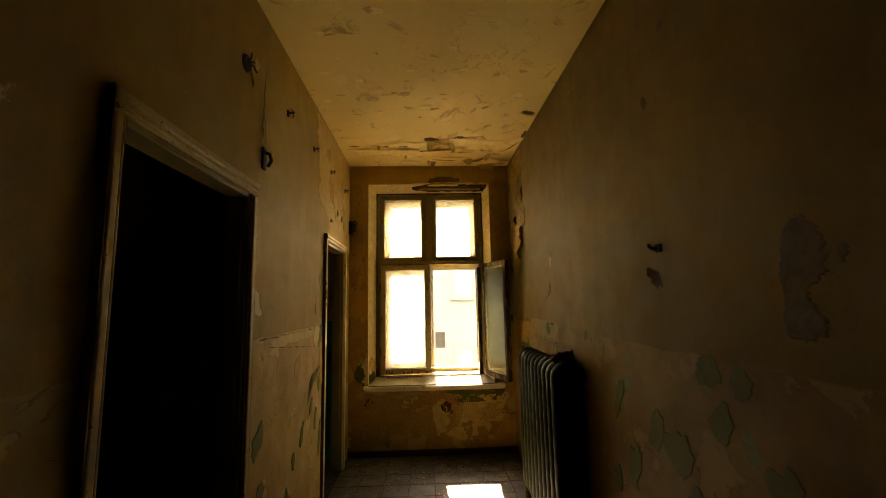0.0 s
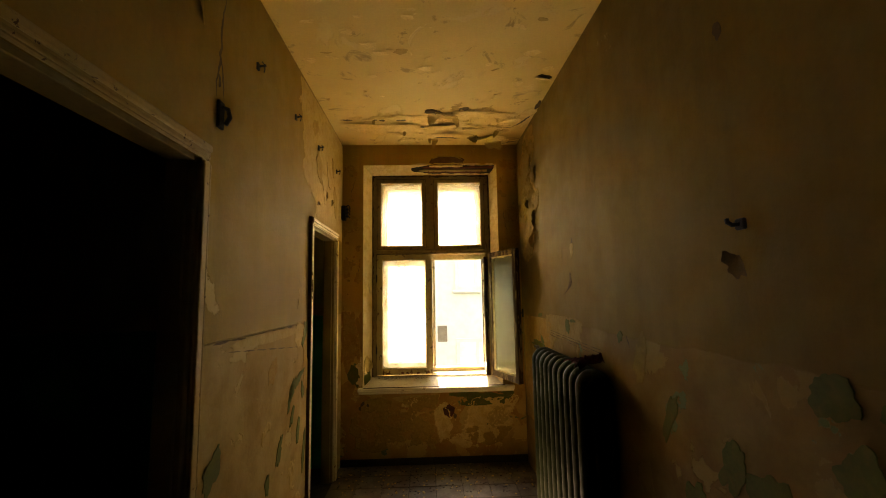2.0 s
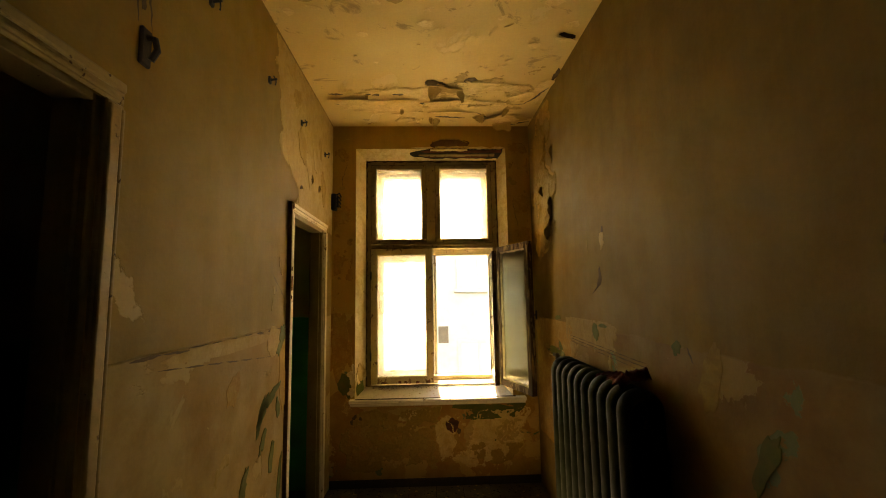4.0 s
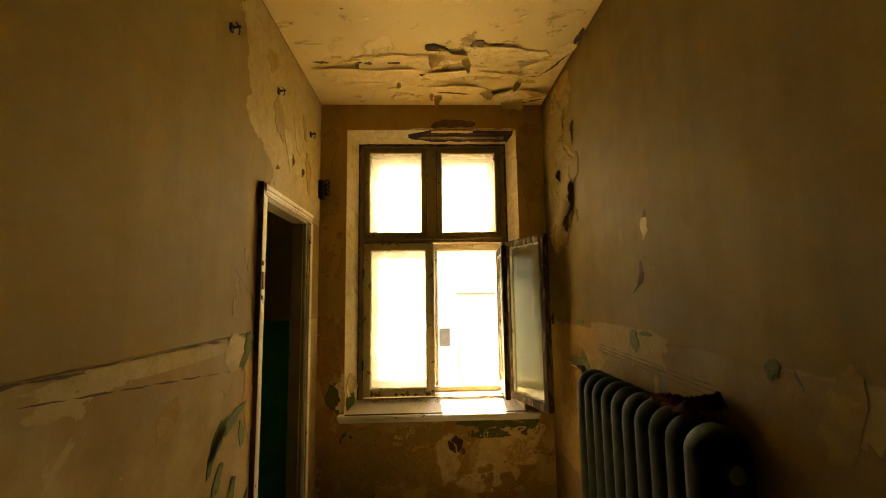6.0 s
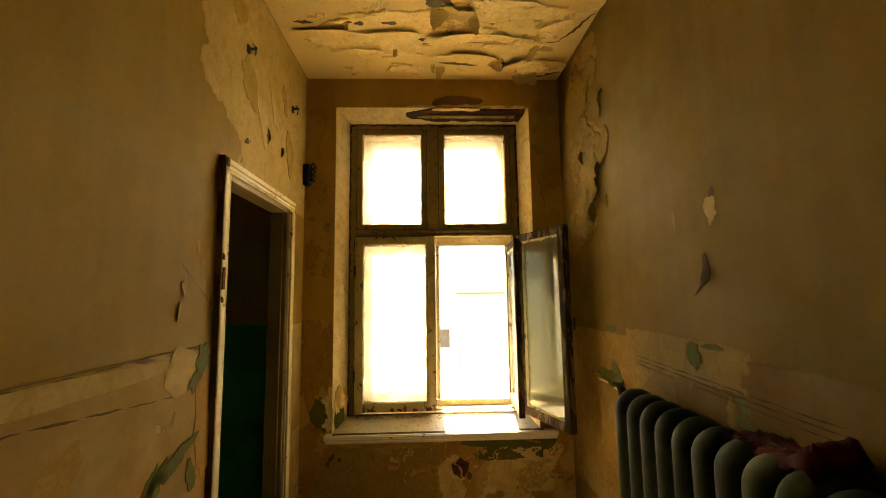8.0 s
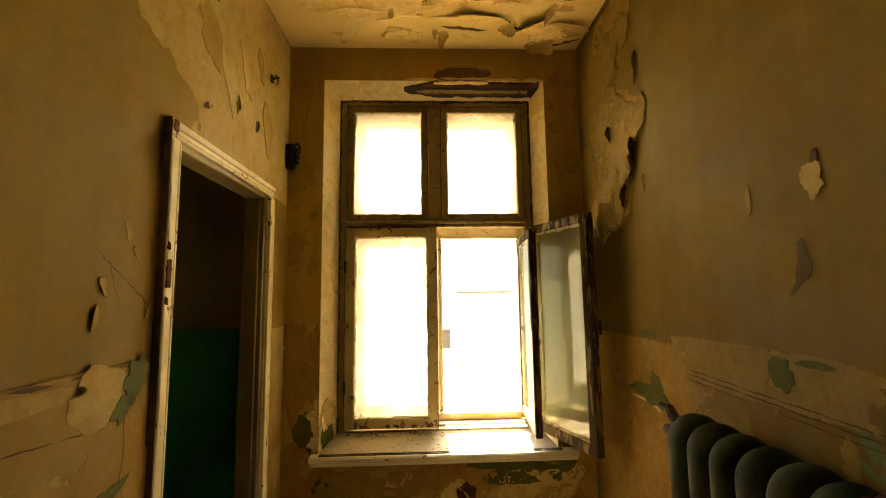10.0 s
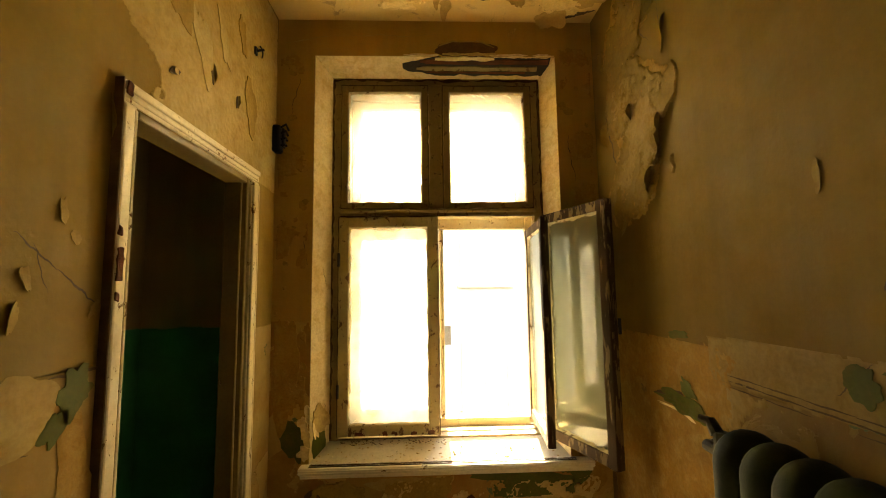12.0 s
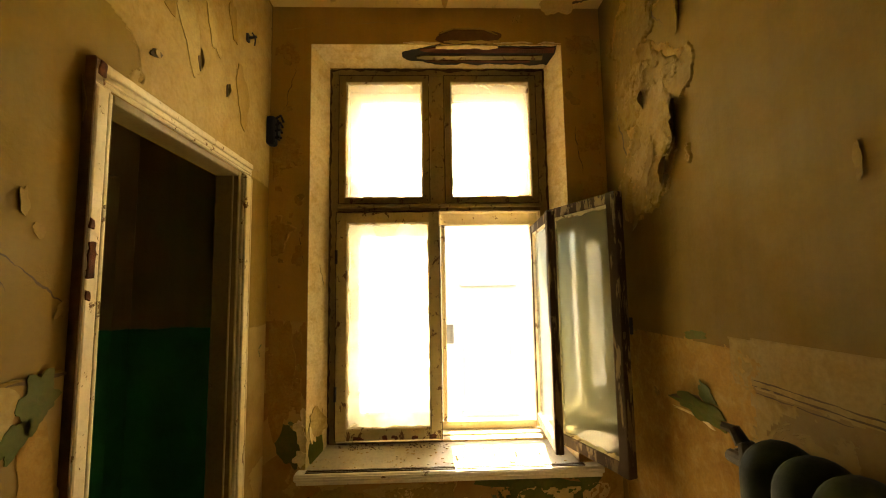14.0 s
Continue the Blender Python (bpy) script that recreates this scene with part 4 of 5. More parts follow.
for u, v, w, h, a, s in ((3.86, 1.322, 0.13, 0.035, -4, 1), (3.225, 1.285, 0.10, 0.085, 75, 2), (3.13, 1.322, 0.12, 0.022, 0, 3), (2.507, 1.290, 0.05, 0.06, 40, 4), (1.51, 1.262, 0.13, 0.12, -20, 5), (1.37, 1.245, 0.10, 0.10, 0, 6), (2.146, 1.033, 0.06, 0.22, 30, 7), (1.845, 0.983, 0.10, 0.20, 25, 8), (1.70, 0.947, 0.18, 0.18, 20, 9), (1.468, 1.11, 0.11, 0.14, 10, 10), (2.03, 0.79, 0.12, 0.20, 20, 11), (1.60, 0.80, 0.16, 0.14, 0, 12), (1.25, 1.00, 0.14, 0.16, 0, 13), (2.20, 0.66, 0.08, 0.12, 0, 14)):
    flake("R", u, v, w * 0.85, h * 0.85, a, s + 130, M_GREEN, rag=0.5, seg=48, thick=0.003)
for k, (v, w) in enumerate(((1.226, 0.005), (1.210, 0.006), (1.192, 0.004))):
    for i in range(7):
        u = 3.62 - i * 0.125
        if k < 2 or rnd.random() < 0.6:
            crack_strip("R", u, v - 0.004 * i, u - rnd.uniform(0.125, 0.16), v - 0.004 * i - 0.003, w, 60 + i + 10 * k, M_LINE, "dado_line", 0.012)
crack_strip("R", 2.45, 1.30, 2.42, 1.25, 0.012, 81), crack_strip("R", 3.20, 1.33, 3.28, 1.25, 0.007, 82)
relief("D", 2.16, 3.38, 0.20, 1.31, 0.007, 3.2, 0.48, 16, M_FLAKE_LIGHT, rim=0.002, base=0.0015, fade=0.1)
# scales of green paint lifting above the valve
flake("R", 3.81, 1.080, 0.19, 0.060, 16, 150, M_GREEN, 0.050, 0, 0.7, thick=0.003, seg=44, square=0.3)
flake("R", 3.82, 1.140, 0.08, 0.07, 20, 151, M_GREEN, 0.012, 90, 0.7, seg=40)
flake("R", 3.90, 1.105, 0.11, 0.026, -8, 152, M_FLAKE_AND_SHADE, 0.045, 0, 0.3)
flake("R", 3.85, 1.052, 0.13, 0.010, 18, 153, M_REVEAL, 0.050, 0, 0.6, thick=0.003)

# window wall
for u, v, w, h, a, s, m in ((-0.07, 0.545, 0.30, 0.10, -4, 1, M_FLAKE_LIGHT), (0.50, 0.575, 0.50, 0.075, -3, 2, M_GREEN), (0.70, 0.40, 0.22, 0.17, 20, 3, M_FLAKE_LIGHT), (0.44, 0.36, 0.22, 0.22, 30, 4, M_FLAKE_LIGHT), (0.60, 0.24, 0.40, 0.16, 0, 5, M_FLAKE), (-0.605, 0.77, 0.12, 0.19, 10, 6, M_GREEN), (-0.655, 1.10, 0.13, 0.50, 0, 7, M_ORANGE),
                            (0.10, 0.30, 0.5, 0.25, 0, 8, M_ORANGE), (-0.35, 0.35, 0.5, 0.35, 0, 9, M_ORANGE), (0.84, 0.60, 0.16, 0.20, 0, 10, M_ORANGE), (0.85, 1.05, 0.14, 0.5, 0, 11, M_ORANGE), (-0.50, 0.50, 0.12, 0.10, 0, 12, M_FLAKE_AND_SHADE), (0.62, 0.33, 0.09, 0.05, 20, 13, M_GREEN), (-0.58, 1.66, 0.05, 0.10, 0, 14, M_ORANGE)):
    flake("W", u, v, w, h, a, s + 160, m, rag=0.5, seg=44, thick=0.001 + 0.0004 * (s % 4), name="bare_patch")
relief("W", 0.05, 0.94, 0.06, 0.60, 0.006, 4.2, 0.05, 11, M_PALE, rim=0.008, base=0.003, fade=0.15)
relief("W", -0.70, 0.20, 0.06, 0.62, 0.006, 3.8, 0.25, 12, M_FLAKE, rim=0.006, base=0.003, fade=0.15)
relief("W", 0.76, 0.945, 0.70, 2.90, 0.006, 5.0, 0.22, 13, M_ORANGE, rim=0.005, base=0.002, fade=0.08)
relief("W", -0.72, -0.545, 0.70, 2.90, 0.006, 5.0, 0.25, 14, M_ORANGE, rim=0.005, base=0.002, fade=0.08)
relief("W", 0.20, 0.90, 0.47, 0.625, 0.006, 5.0, -0.05, 17, M_GREEN, rim=0.004, base=0.004, fade=0.2)
relief("W", -0.25, 0.20, 0.47, 0.60, 0.006, 4.0, 0.0, 18, M_PALE, rim=0.006, base=0.002, fade=0.25)
flake("W", 0.245, 0.445, 0.11, 0.11, 0, 180, M_BRICK, rag=0.4, thick=0.003, name="bare_patch")
flake("W", 0.30, 0.40, 0.03, 0.045, 0, 181, M_FLAKE_AND_SHADE, rag=0.4, thick=0.004)
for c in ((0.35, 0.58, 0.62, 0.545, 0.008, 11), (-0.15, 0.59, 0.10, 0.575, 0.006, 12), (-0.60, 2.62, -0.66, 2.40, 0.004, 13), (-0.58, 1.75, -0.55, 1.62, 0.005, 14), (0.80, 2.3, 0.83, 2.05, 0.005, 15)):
    crack_strip("W", *c)
crack_strip("W", -0.715, 2.800, -0.45, 2.845, 0.007, 16, M_FLAKE_LIGHT, "plaster_ridge", 0.02)
crack_strip("W", -0.47, 2.843, 0.15, 2.858, 0.006, 17, M_FLAKE_LIGHT, "plaster_ridge", 0.02)
scatter("W", 14, -0.70, -0.56, 0.9, 2.7, 0.02, 0.06, [M_FLAKE, M_ORANGE], 0.006, 8)
scatter("W", 14, 0.77, 0.94, 0.9, 2.7, 0.02, 0.06, [M_FLAKE, M_ORANGE], 0.006, 9)
# fallen plaster at the head of the opening bares the lintel timbers
for u, v, w, h, a, s in ((-0.545, 0.80, 0.05, 0.12, 5, 1), (-0.555, 0.72, 0.06, 0.07, 0, 2), (-0.540, 0.90, 0.03, 0.10, 0, 3), (-0.56, 0.86, 0.05, 0.05, 0, 4)):
    flake("W", u, v, w, h, a, s + 400, M_REVEAL, 0.012, 0, 0.6, thick=0.004)
run = math.hypot(BX0 - OX0, YF - YW)
FACES["V"] = (wall_end, lambda u, v, d: Vector((OX0 + 0.0032 + (BX0 - OX0) * u / run + d * 0.82, YW + (YF - YW) * u / run - d * 0.57, v)))
flake("V", 0.055, 0.755, 0.085, 0.17, 0, 420, M_GREEN, rag=0.25, seg=50, thick=0.0015, square=0.6)
flake("V", 0.060, 0.865, 0.090, 0.13, 8, 421, M_PALE, 0.014, 0, 0.45, thick=0.005, seg=44)
flake("V", 0.030, 0.820, 0.050, 0.08, 20, 422, M_REVEAL, 0.010, 180, 0.5, thick=0.004, seg=36)
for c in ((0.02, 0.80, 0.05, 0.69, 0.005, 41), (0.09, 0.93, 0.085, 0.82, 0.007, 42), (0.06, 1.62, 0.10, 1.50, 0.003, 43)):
    crack_strip("V", *c)
slope = math.atan2(OZ1 - BZ1, YF - YW)
soff = Matrix.Translation((0, YW, OZ1 - t_w)) @ Matrix.Rotation(-slope, 4, "X")
FACES["S"] = (wall_end, lambda u, v, d: soff @ Vector((u, v, -d)))
def strip(face, u0, u1, v0, v1, d0, d1, seed, material, name, tip=0.0, rag=0.2):
    """A broken board or layer from u0 to u1, its two edges uneven, drawn to a point over the length tip at u0."""
    parent, to = FACES[face]
    n = max(16, int((u1 - u0) / 0.012))
    rows = []
    bm = bmesh.new()
    for i in range(n + 1):
        u = u0 + (u1 - u0) * i / n
        k = min(1.0, (u - u0) / tip) if tip else 1.0
        q = [noise.noise((u * 14, seed * 3.1 + e, 0)) + 0.5 * noise.noise((u * 45, seed * 1.7, e)) for e in (0, 5)]
        w = v1 - v0
        a, c = v0 + w * (rag * q[0] + 0.35 * (1 - k)), v1 + w * (rag * q[1] - 0.35 * (1 - k))
        rows.append([bm.verts.new(to(u, v, d)) for v, d in ((a, d0), (a, d1), (c, d1), (c, d0))])
    for a, b in zip(rows, rows[1:]):
        for k in range(4):
            bm.faces.new((a[k], a[(k + 1) % 4], b[(k + 1) % 4], b[k]))
    bm.faces.new(rows[0]), bm.faces.new(rows[-1])
    return part(name, bm, material, parent)


# flat black strip that paints the shade of the hollow behind the timbers
strip("S", -0.075, 0.725, 0.002, 0.100, 0.0006, 0.0018, 1, M_SOOT_AND_SHADE, "lintel_gap_shade", 0.16, 0.10)
strip("S", 0.02, 0.715, 0.012, 0.036, 0.001, 0.010, 2, M_BRICK, "lintel_timber", 0.08, 0.16)
strip("S", 0.00, 0.66, 0.050, 0.072, 0.001, 0.012, 3, M_SASH, "lath", 0.05, 0.14)
strip("S", 0.05, 0.60, 0.078, 0.088, 0.001, 0.006, 4, M_BRICK, "lath", 0.05, 0.2)
strip("S", 0.10, 0.42, 0.000, 0.016, 0.001, 0.012, 5, M_REVEAL, "broken_plaster", 0.06, 0.4)
flake("W", 0.27, 2.772, 0.33, 0.085, 0, 183, M_CLAY, rag=0.2, seg=80, thick=0.002, name="bare_patch", square=0.35)
for u, v, w, a in ((0.16, 2.806, 0.10, 20), (0.26, 2.818, 0.14, 0), (0.37, 2.806, 0.11, -22)):
    flake("W", u, v, w, 0.012, a, 184 + int(u * 90), M_FLAKE_LIGHT, 0.008, -90, 0.4, thick=0.004, seg=30, name="broken_plaster")
strip("W", 0.14, 0.43, 2.738, 2.752, 0.002, 0.0080, 8, M_PALE, "broken_plaster", 0.04, 0.5)
for u, w in ((0.02, 0.16), (0.52, 0.20), (0.68, 0.10)):
    flake("W", u, 2.742, w, 0.014, 0, 190 + int(u * 50), M_REVEAL, 0.004, -90, 0.6, thick=0.004, seg=36, name="broken_plaster")

# ceiling: everything that hangs from it near the window
HANG = {}


def hang(u, v, w, h, turn, seed, material, lift=0.0, way=-90.0, rag=0.45, thick=0.002, seg=36):
    ob = flake("C", u, v, w, h, turn, seed, material, lift, way, rag, thick, seg=seg)
    HANG.setdefault(material.name, []).append(ob)


relief("C", -0.71, 0.95, 3.50, 4.46, 0.007, 2.4, 0.22, 8, M_CEIL_FLAKE, rim=0.012, base=0.0025, fade=0.12, stretch=(0.6, 1.9), where=lambda u, v: 0.5 - abs(v - 4.02) * 1.5, soft=0.16)["kind"] = "stuff"
relief("C", 0.05, 0.95, 3.42, 4.25, 0.008, 3.2, 0.25, 9, M_CEIL_OLD, rim=0.006, base=0.0012, fade=0.2, stretch=(0.8, 1.3))["kind"] = "stuff"
for u, v, w, h, a, s, l in ((-0.44, 3.985, 0.36, 0.12, 2, 1, 0.022), (-0.12, 3.99, 0.26, 0.10, -4, 4, 0.020), (0.20, 4.00, 0.34, 0.09, -8, 5, 0.026), (0.23, 3.83, 0.17, 0.17, 30, 6, 0.030), (0.52, 3.74, 0.30, 0.10, 6, 7, 0.020), (0.30, 4.20, 0.34, 0.12, 3, 8, 0.022), (0.84, 4.27, 0.20, 0.16, 20, 9, 0.035), (0.62, 4.26, 0.24, 0.10, -35, 10, 0.035), (0.78, 3.92, 0.20, 0.14, -30, 13, 0.016), (0.90, 3.74, 0.10, 0.18, 20, 14, 0.020), (0.86, 3.22, 0.12, 0.07, 15, 16, 0.030), (0.52, 4.02, 0.20, 0.08, 10, 17, 0.012), (-0.30, 4.15, 0.30, 0.07, 4, 19, 0.012)):
    hang(u, v, w, h, a, s + 210, M_CEIL_FLAKE if s % 3 else M_CEIL_OLD, l, -90, 0.5)
# scales that hang by one edge, their own shade deepened by the darker coat
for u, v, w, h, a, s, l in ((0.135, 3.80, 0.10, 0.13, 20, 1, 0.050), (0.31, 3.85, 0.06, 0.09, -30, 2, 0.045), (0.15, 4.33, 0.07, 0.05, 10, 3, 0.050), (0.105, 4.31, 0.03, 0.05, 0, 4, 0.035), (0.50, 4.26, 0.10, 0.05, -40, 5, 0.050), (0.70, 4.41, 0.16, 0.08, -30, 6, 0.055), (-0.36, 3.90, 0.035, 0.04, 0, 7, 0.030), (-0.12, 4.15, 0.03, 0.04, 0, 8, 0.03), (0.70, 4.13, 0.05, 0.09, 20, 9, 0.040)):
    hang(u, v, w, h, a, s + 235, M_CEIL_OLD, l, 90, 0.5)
# flat dark pieces: small flakes, and holes whose shade is painted on
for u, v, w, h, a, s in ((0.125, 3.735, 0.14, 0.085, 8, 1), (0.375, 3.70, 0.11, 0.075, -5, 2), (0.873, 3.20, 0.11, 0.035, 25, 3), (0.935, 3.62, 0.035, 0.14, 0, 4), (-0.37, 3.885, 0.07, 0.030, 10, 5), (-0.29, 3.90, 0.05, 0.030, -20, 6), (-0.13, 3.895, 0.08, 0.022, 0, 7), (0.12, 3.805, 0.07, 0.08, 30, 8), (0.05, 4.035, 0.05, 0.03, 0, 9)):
    hang(u, v, w, h, a, s + 240, M_FLAKE_AND_SHADE, 0.0, rag=0.6, thick=0.003)
rnd = random.Random(77)
for i in range(60):
    s = rnd.uniform(0.02, 0.09)
    hang(rnd.uniform(-0.68, 0.90), rnd.uniform(1.6, 3.6), s, s * rnd.uniform(0.3, 1.0), rnd.uniform(-30, 30), 260 + i, rnd.choice([M_CEIL_OLD, M_CEIL_FLAKE, M_CEIL_FLAKE, M_CEIL_FLAKE]), rnd.uniform(0.003, 0.014), -90 + rnd.uniform(-50, 50), 0.55, seg=16)
# flat dark strips with the shade of open slits in their colour
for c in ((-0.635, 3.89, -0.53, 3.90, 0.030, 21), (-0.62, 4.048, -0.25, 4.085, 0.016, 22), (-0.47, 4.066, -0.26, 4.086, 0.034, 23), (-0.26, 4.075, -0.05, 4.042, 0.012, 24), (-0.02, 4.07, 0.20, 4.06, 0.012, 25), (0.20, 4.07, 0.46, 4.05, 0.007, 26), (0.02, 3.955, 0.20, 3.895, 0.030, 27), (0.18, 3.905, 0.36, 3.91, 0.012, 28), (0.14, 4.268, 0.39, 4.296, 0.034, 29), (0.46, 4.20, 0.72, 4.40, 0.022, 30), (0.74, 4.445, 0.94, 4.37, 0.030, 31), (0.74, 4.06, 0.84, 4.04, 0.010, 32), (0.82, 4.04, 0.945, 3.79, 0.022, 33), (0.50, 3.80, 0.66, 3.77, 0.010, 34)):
    HANG.setdefault("crack_strip", []).append(crack_strip("C", *c))
for key, obs in HANG.items():
    bmh = bmesh.new()
    for o in obs:
        bmh.from_mesh(o.data)
    m0 = obs[0].data.materials[0]
    for o in obs:
        bpy.data.objects.remove(o)
    tagged(part("hanging_paint" if key != "crack_strip" else "ceiling_crack_shade", bmh, m0, ceiling), kind="stuff")


# ---- small fittings ----
def cable_cleat(y, z, seed):
    r = random.Random(seed)
    c = thing("cable_cleat", "small black iron cable cleat on the ochre wall", "wall hook", group="cable cleats under the ceiling", at=(XL, y, z))
    part("plate", box(-0.004, 0.010, -0.012, 0.012, -0.018, 0.018, 0.003), M_BLACK, c)
    part("pin", rod((0.006, 0, 0), (0.040, 0.004, 0.008), 0.0055, 8), M_BLACK, c)
    part("wire", sweep([(0.030, -0.020, 0.012), (0.036, -0.004, 0.004 + r.uniform(-0.006, 0.006)), (0.030, 0.014, -0.008), (0.022, 0.026, -0.020 + r.uniform(-0.01, 0.01))], 0.003, False, 6), M_BLACK, c)
    return c


for i, y in enumerate((2.494, 3.06, 3.59, 4.19)):
    cable_cleat(y, 2.588, i)


def broken_socket():
    c = thing("broken_junction_hole", "broken black junction hole with loose wire ends in the wall", "junction box", at=(XL, 1.94, 2.56))
    bmr = bmesh.new()
    bmesh.ops.create_cone(bmr, cap_ends=True, segments=14, radius1=0.042, radius2=0.034, depth=0.014, matrix=Matrix.Translation((0.005, 0, 0)) @ Matrix.Rotation(radians(90), 4, "Y"))
    part("cup", bmr, M_BLACK, c)
    for k in range(3):
        part("wire_end", sweep([(0.008, 0.01 * k - 0.01, 0), (0.03, 0.012 * k - 0.016, 0.012 - 0.01 * k), (0.038, 0.03 * k - 0.03, 0.03 - 0.03 * k)], 0.0035, False, 6), M_BLACK, c)
    flake("L", 2.00, 2.53, 0.05, 0.12, 25, 300, M_FLAKE, 0.016, 180, 0.4)
    flake("L", 2.05, 2.62, 0.06, 0.05, 0, 301, M_FLAKE_LIGHT, 0.006, 180, 0.4)


broken_socket()


def bracket():
    c = thing("wall_bracket", "black iron bracket above the corner of the door casing", "bracket", at=(XL, 2.165, 2.20))
    part("plate", box(-0.002, 0.012, -0.022, 0.020, -0.055, 0.055, 0.004), M_BLACK, c)
    part("hook", sweep([(0.008, 0.0, 0.03), (0.035, -0.004, 0.02), (0.045, -0.008, -0.015), (0.030, -0.010, -0.045)], 0.009, False, 8), M_BLACK, c)
    flake("L", 2.15, 2.33, 0.025, 0.05, 0, 302, M_FLAKE_AND_SHADE, 0.006, 180, 0.4)


bracket()


def corner_box():
    c = thing("junction_box", "burnt black junction box with wire stubs in the corner", "junction box", at=(XL, YW - 0.012, 2.27))
    part("body", box(0.001, 0.042, -0.055, 0.008, -0.075, 0.065, 0.012, 2), M_BLACK, c)
    part("cover", box(0.048, 0.058, -0.044, -0.008, -0.05, 0.05, 0.004), M_BLACK, c)
    for k in range(4):
        part("wire_end", sweep([(0.03, -0.03, 0.05 - 0.03 * k), (0.07, -0.045, 0.065 - 0.035 * k), (0.085, -0.05 - 0.01 * k, 0.03 - 0.03 * k)], 0.006, False, 6), M_BLACK, c)


corner_box()


def wall_pin():
    c = thing("wall_hook", "black iron hook driven into the ochre wall", "wall hook", at=(XR, 1.72, 1.68))
    part("plate", box(-0.010, 0.003, -0.018, 0.018, -0.016, 0.016, 0.004), M_BLACK, c)
    part("hook", sweep([(-0.006, 0, 0.0), (-0.026, 0.004, -0.002), (-0.036, 0.008, 0.006), (-0.036, 0.010, 0.016)], 0.0065, False, 8), M_BLACK, c)


wall_pin()


# ---- litter ----
def litter(name, label, n, x0, x1, y0, y1, z, s0, s1, seed, material, rise=0.0, level=0.0):
    r = random.Random(seed)
    bm = bmesh.new()
    for _ in range(n):
        x, y, s, a = r.uniform(x0, x1), r.uniform(y0, y1), r.uniform(s0, s1), r.uniform(0, 6.28)
        k = r.randint(4, 6)
        zz = z + rise * max(0.0, y - level)
        h = s * r.uniform(0.08, 0.3)
        tilt = r.uniform(-0.25, 0.25)
        low, top = [], []
        for i in range(k):
            b = a + 6.28 * i / k
            q = s * r.uniform(0.5, 1.0)
            px, py = q * math.cos(b), q * math.sin(b) * 0.8
            low.append(bm.verts.new((x + px, y + py, zz - 0.001)))
            top.append(bm.verts.new((x + px * 0.95, y + py * 0.95, zz + h + max(-h * 0.7, tilt * px))))
        bm.faces.new(top)
        for i in range(k):
            bm.faces.new((low[i], low[(i + 1) % k], top[(i + 1) % k], top[i]))
    return tagged(new(name, mesh_of(bm, material)), label, "debris", kind="stuff")


litter("plaster_debris", "scattered pale plaster crumbs on the dark floor", 420, XL + 0.03, XR - 0.05, 2.6, 4.44, 0.0, 0.003, 0.016, 1, M_FLAKE_LIGHT)
litter("dark_debris", "dark crumbs and dirt along the foot of the wall", 420, XL + 0.03, XR - 0.05, 3.9, 4.45, 0.0, 0.002, 0.011, 2, M_SOOT_AND_SHADE)
litter("sill_crumbs", "flakes of paint and dust lying on the window board", 130, -0.52, 0.70, 4.425, 4.560, 0.669, 0.0015, 0.009, 3, M_PALE, 0.67, 4.470)

litter("rotten_wood_crumbs", "brown crumbs of rotten wood under the closed casement", 110, -0.40, 0.16, 4.548, 4.572, 0.669, 0.0015, 0.007, 5, M_CLAY, 0.67, 4.470)
litter("paint_chips", "curled chips of old paint on the window board", 45, -0.50, 0.70, 4.45, 4.55, 0.669, 0.003, 0.010, 6, M_SILL, 0.67, 4.470)

# ---- floor tiles ----
kt = Mat("worn_floor_tile")
oi = kt.t.nodes.new("ShaderNodeObjectInfo").outputs["Random"]
tn, tf = kt.noise(6, 8, 0.62), kt.noise(45, 5)
tc_ = kt.mix(oi, (0.13, 0.10, 0.06), (0.085, 0.065, 0.038))
tc_ = kt.mix(kt.ramp(tn, 0.38, 0.62, 0, 0.85), tc_, (0.07, 0.052, 0.03))
tc_ = kt.mix(kt.ramp(tf, 0.5, 0.75, 0, 0.4), tc_, (0.04, 0.03, 0.018))
kt.bump(kt.math("ADD", tn, kt.math("MULTIPLY", tf, 0.4)), 0.002)
M_TILES = kt.done(tc_, kt.ramp(tn, 0.3, 0.7, 0.35, 0.7), spec=0.45)
TS = (XR - XL) / 8
tile_me = mesh_of(box(-TS / 2 + 0.003, TS / 2 - 0.003, -TS / 2 + 0.003, TS / 2 - 0.003, -0.013, 0.0, 0.002), M_TILES)
rt = random.Random(9)
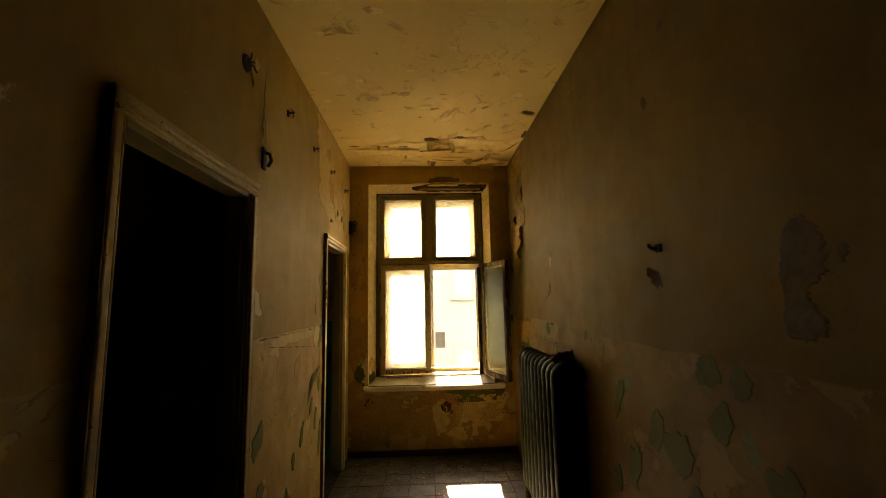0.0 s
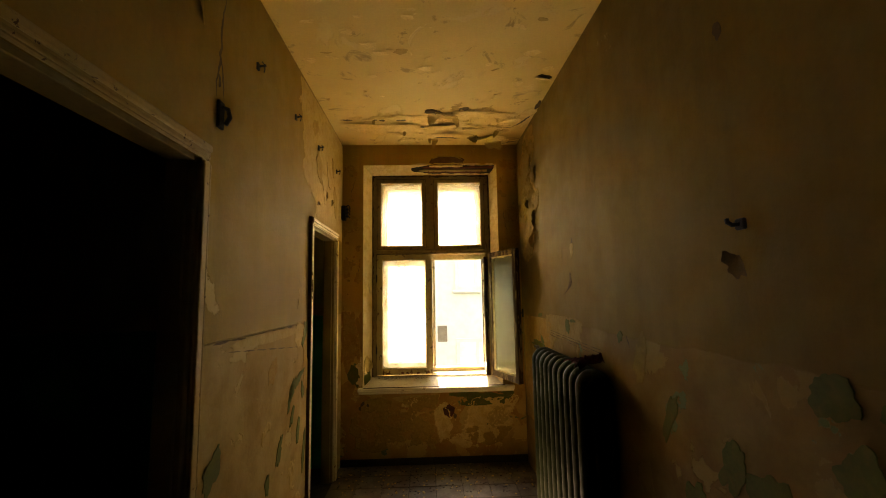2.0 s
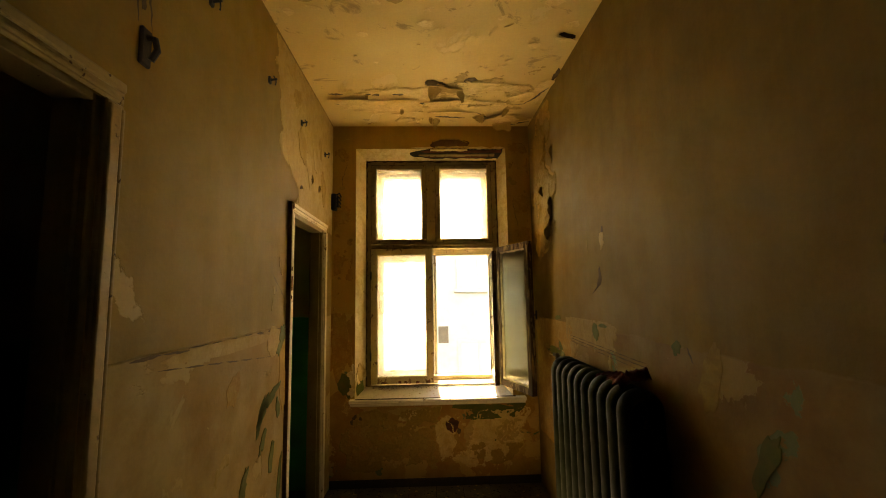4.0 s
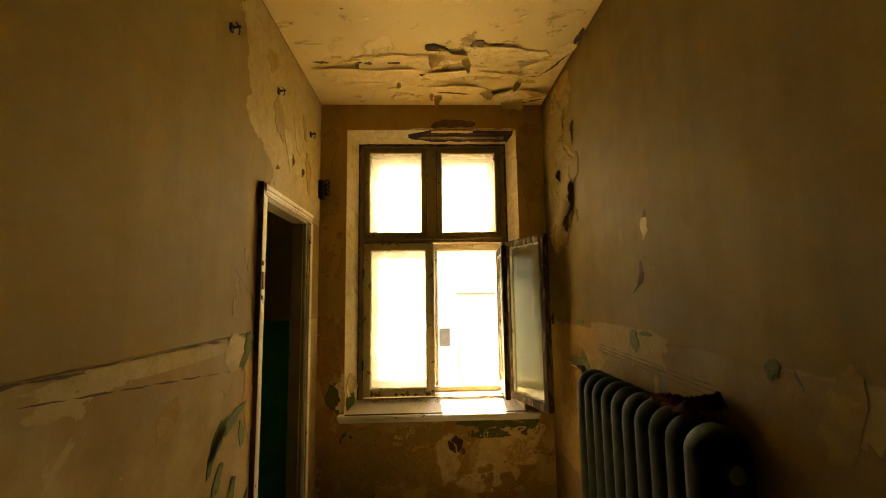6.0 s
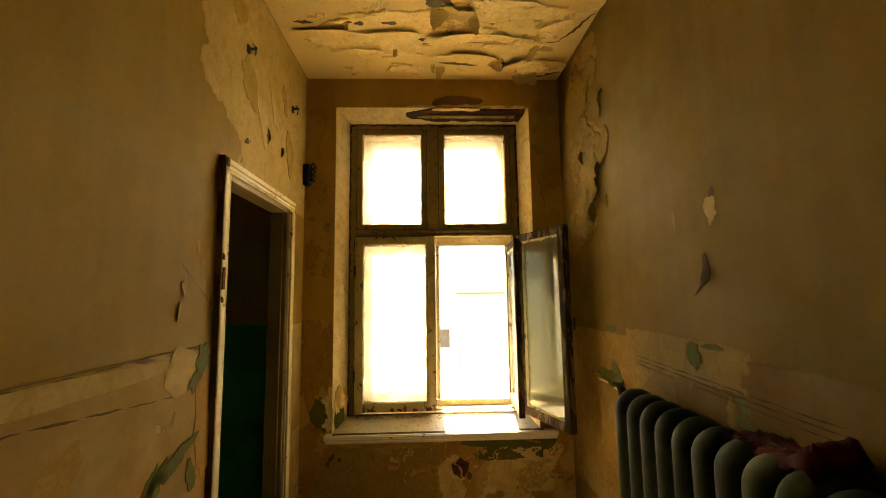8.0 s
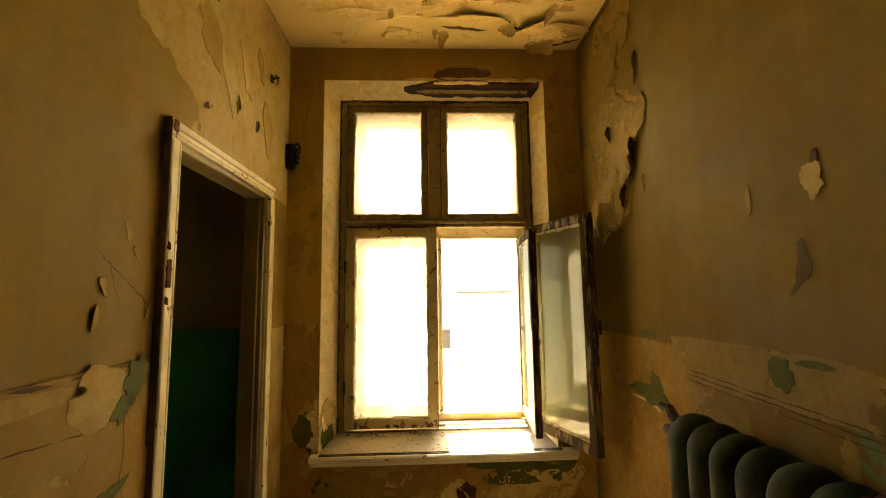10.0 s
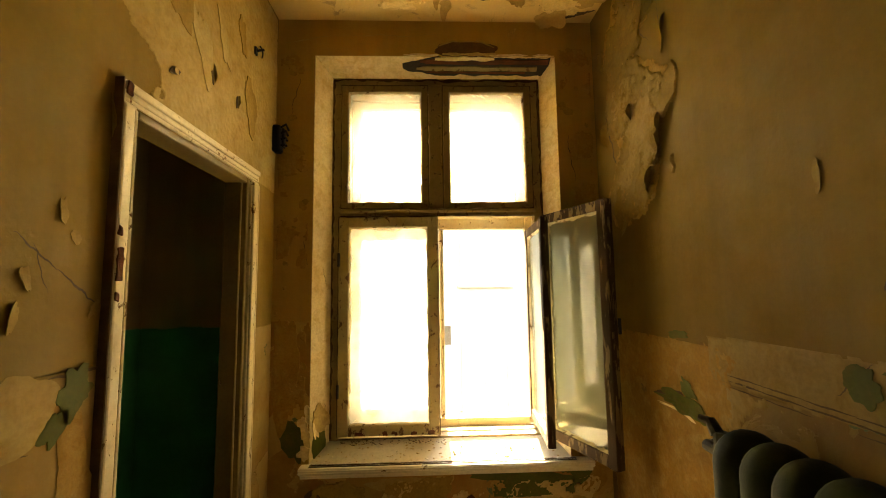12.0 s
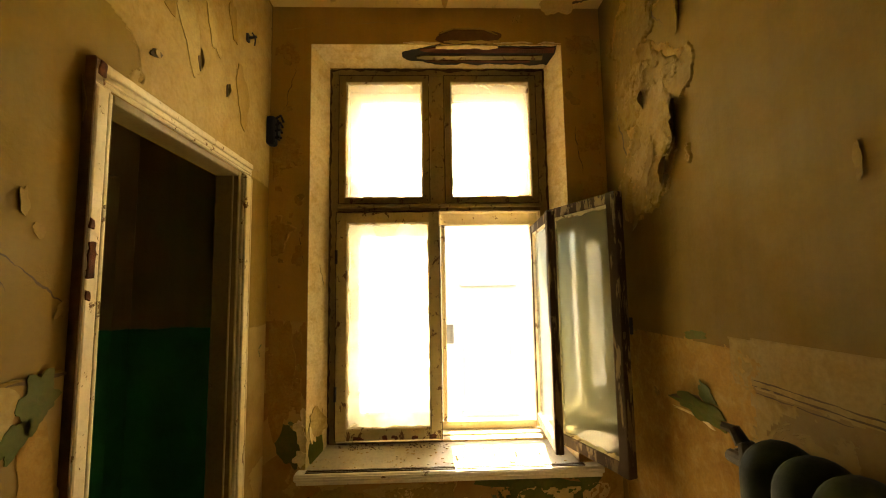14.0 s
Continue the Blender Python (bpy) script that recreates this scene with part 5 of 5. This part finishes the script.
for i in range(8):
    for j in range(28):
        y = YW - 0.02 - TS * (j + 0.5)
        if y > YB + 0.1:
            o = new("tile", tile_me)
            o.parent = floor
            o.location = (XL + TS * (i + 0.5), y, rt.uniform(-0.0025, 0.0))
            o.rotation_euler = (rt.uniform(-0.006, 0.006), rt.uniform(-0.006, 0.006), rt.choice((0, 1, 2, 3)) * math.pi / 2)
            o.scale = (1, 1, 1)

# ---- outside ----
building = thing("apartment_building", "pale rendered building across the yard, rows of windows", "building", at=(0.5, 12.8, -6.0))
part("wall", box(-14, 14, 0, 8, 0, 11.2), M_FACADE, building)
part("roof", box(-14.4, 14.4, -0.5, 8.4, 11.2, 11.6, 0.05), M_ROOF, building)
for c in range(-4, 5):
    for r in range(3):
        x, z = c * 2.6 + 1.0, 1.4 + r * 3.1
        w = thing("window", "", "")
        w.parent = building
        w.matrix_parent_inverse = Matrix.Identity(4)
        w.location = (x, 0, z)
        part("frame", merge(box(-0.62, -0.52, -0.04, 0.03, 0, 1.7), box(0.52, 0.62, -0.04, 0.03, 0, 1.7), box(-0.52, 0.52, -0.04, 0.03, 1.6, 1.7), box(-0.52, 0.52, -0.04, 0.03, 0, 0.1), box(-0.04, 0.04, -0.03, 0.03, 0.1, 1.6)), M_FACADE, w)
        part("pane", box(-0.52, 0.52, -0.004, 0.0, 0.1, 1.6), M_CURTAIN, w)
        part("sill", box(-0.7, 0.7, -0.14, 0.0, -0.08, -0.001, 0.01), M_FACADE, w)
small = thing("vent_window", "", "")
small.parent = building
small.matrix_parent_inverse = Matrix.Identity(4)
small.location = (-0.02, 0, 6.12)
part("frame", merge(box(-0.14, -0.10, -0.03, 0.02, 0, 0.46), box(0.10, 0.14, -0.03, 0.02, 0, 0.46), box(-0.10, 0.10, -0.03, 0.02, 0.42, 0.46), box(-0.10, 0.10, -0.03, 0.02, 0, 0.04)), M_WINBROWN, small)
part("pane", box(-0.10, 0.10, -0.006, 0.0, 0.04, 0.42), M_WINBROWN, small)
yard = part("ground", box(-300, 300, 4.96, 600, -6.3, -6.0), M_YARD)
tagged(yard, "grey paved yard below the window", "ground", kind="structure")
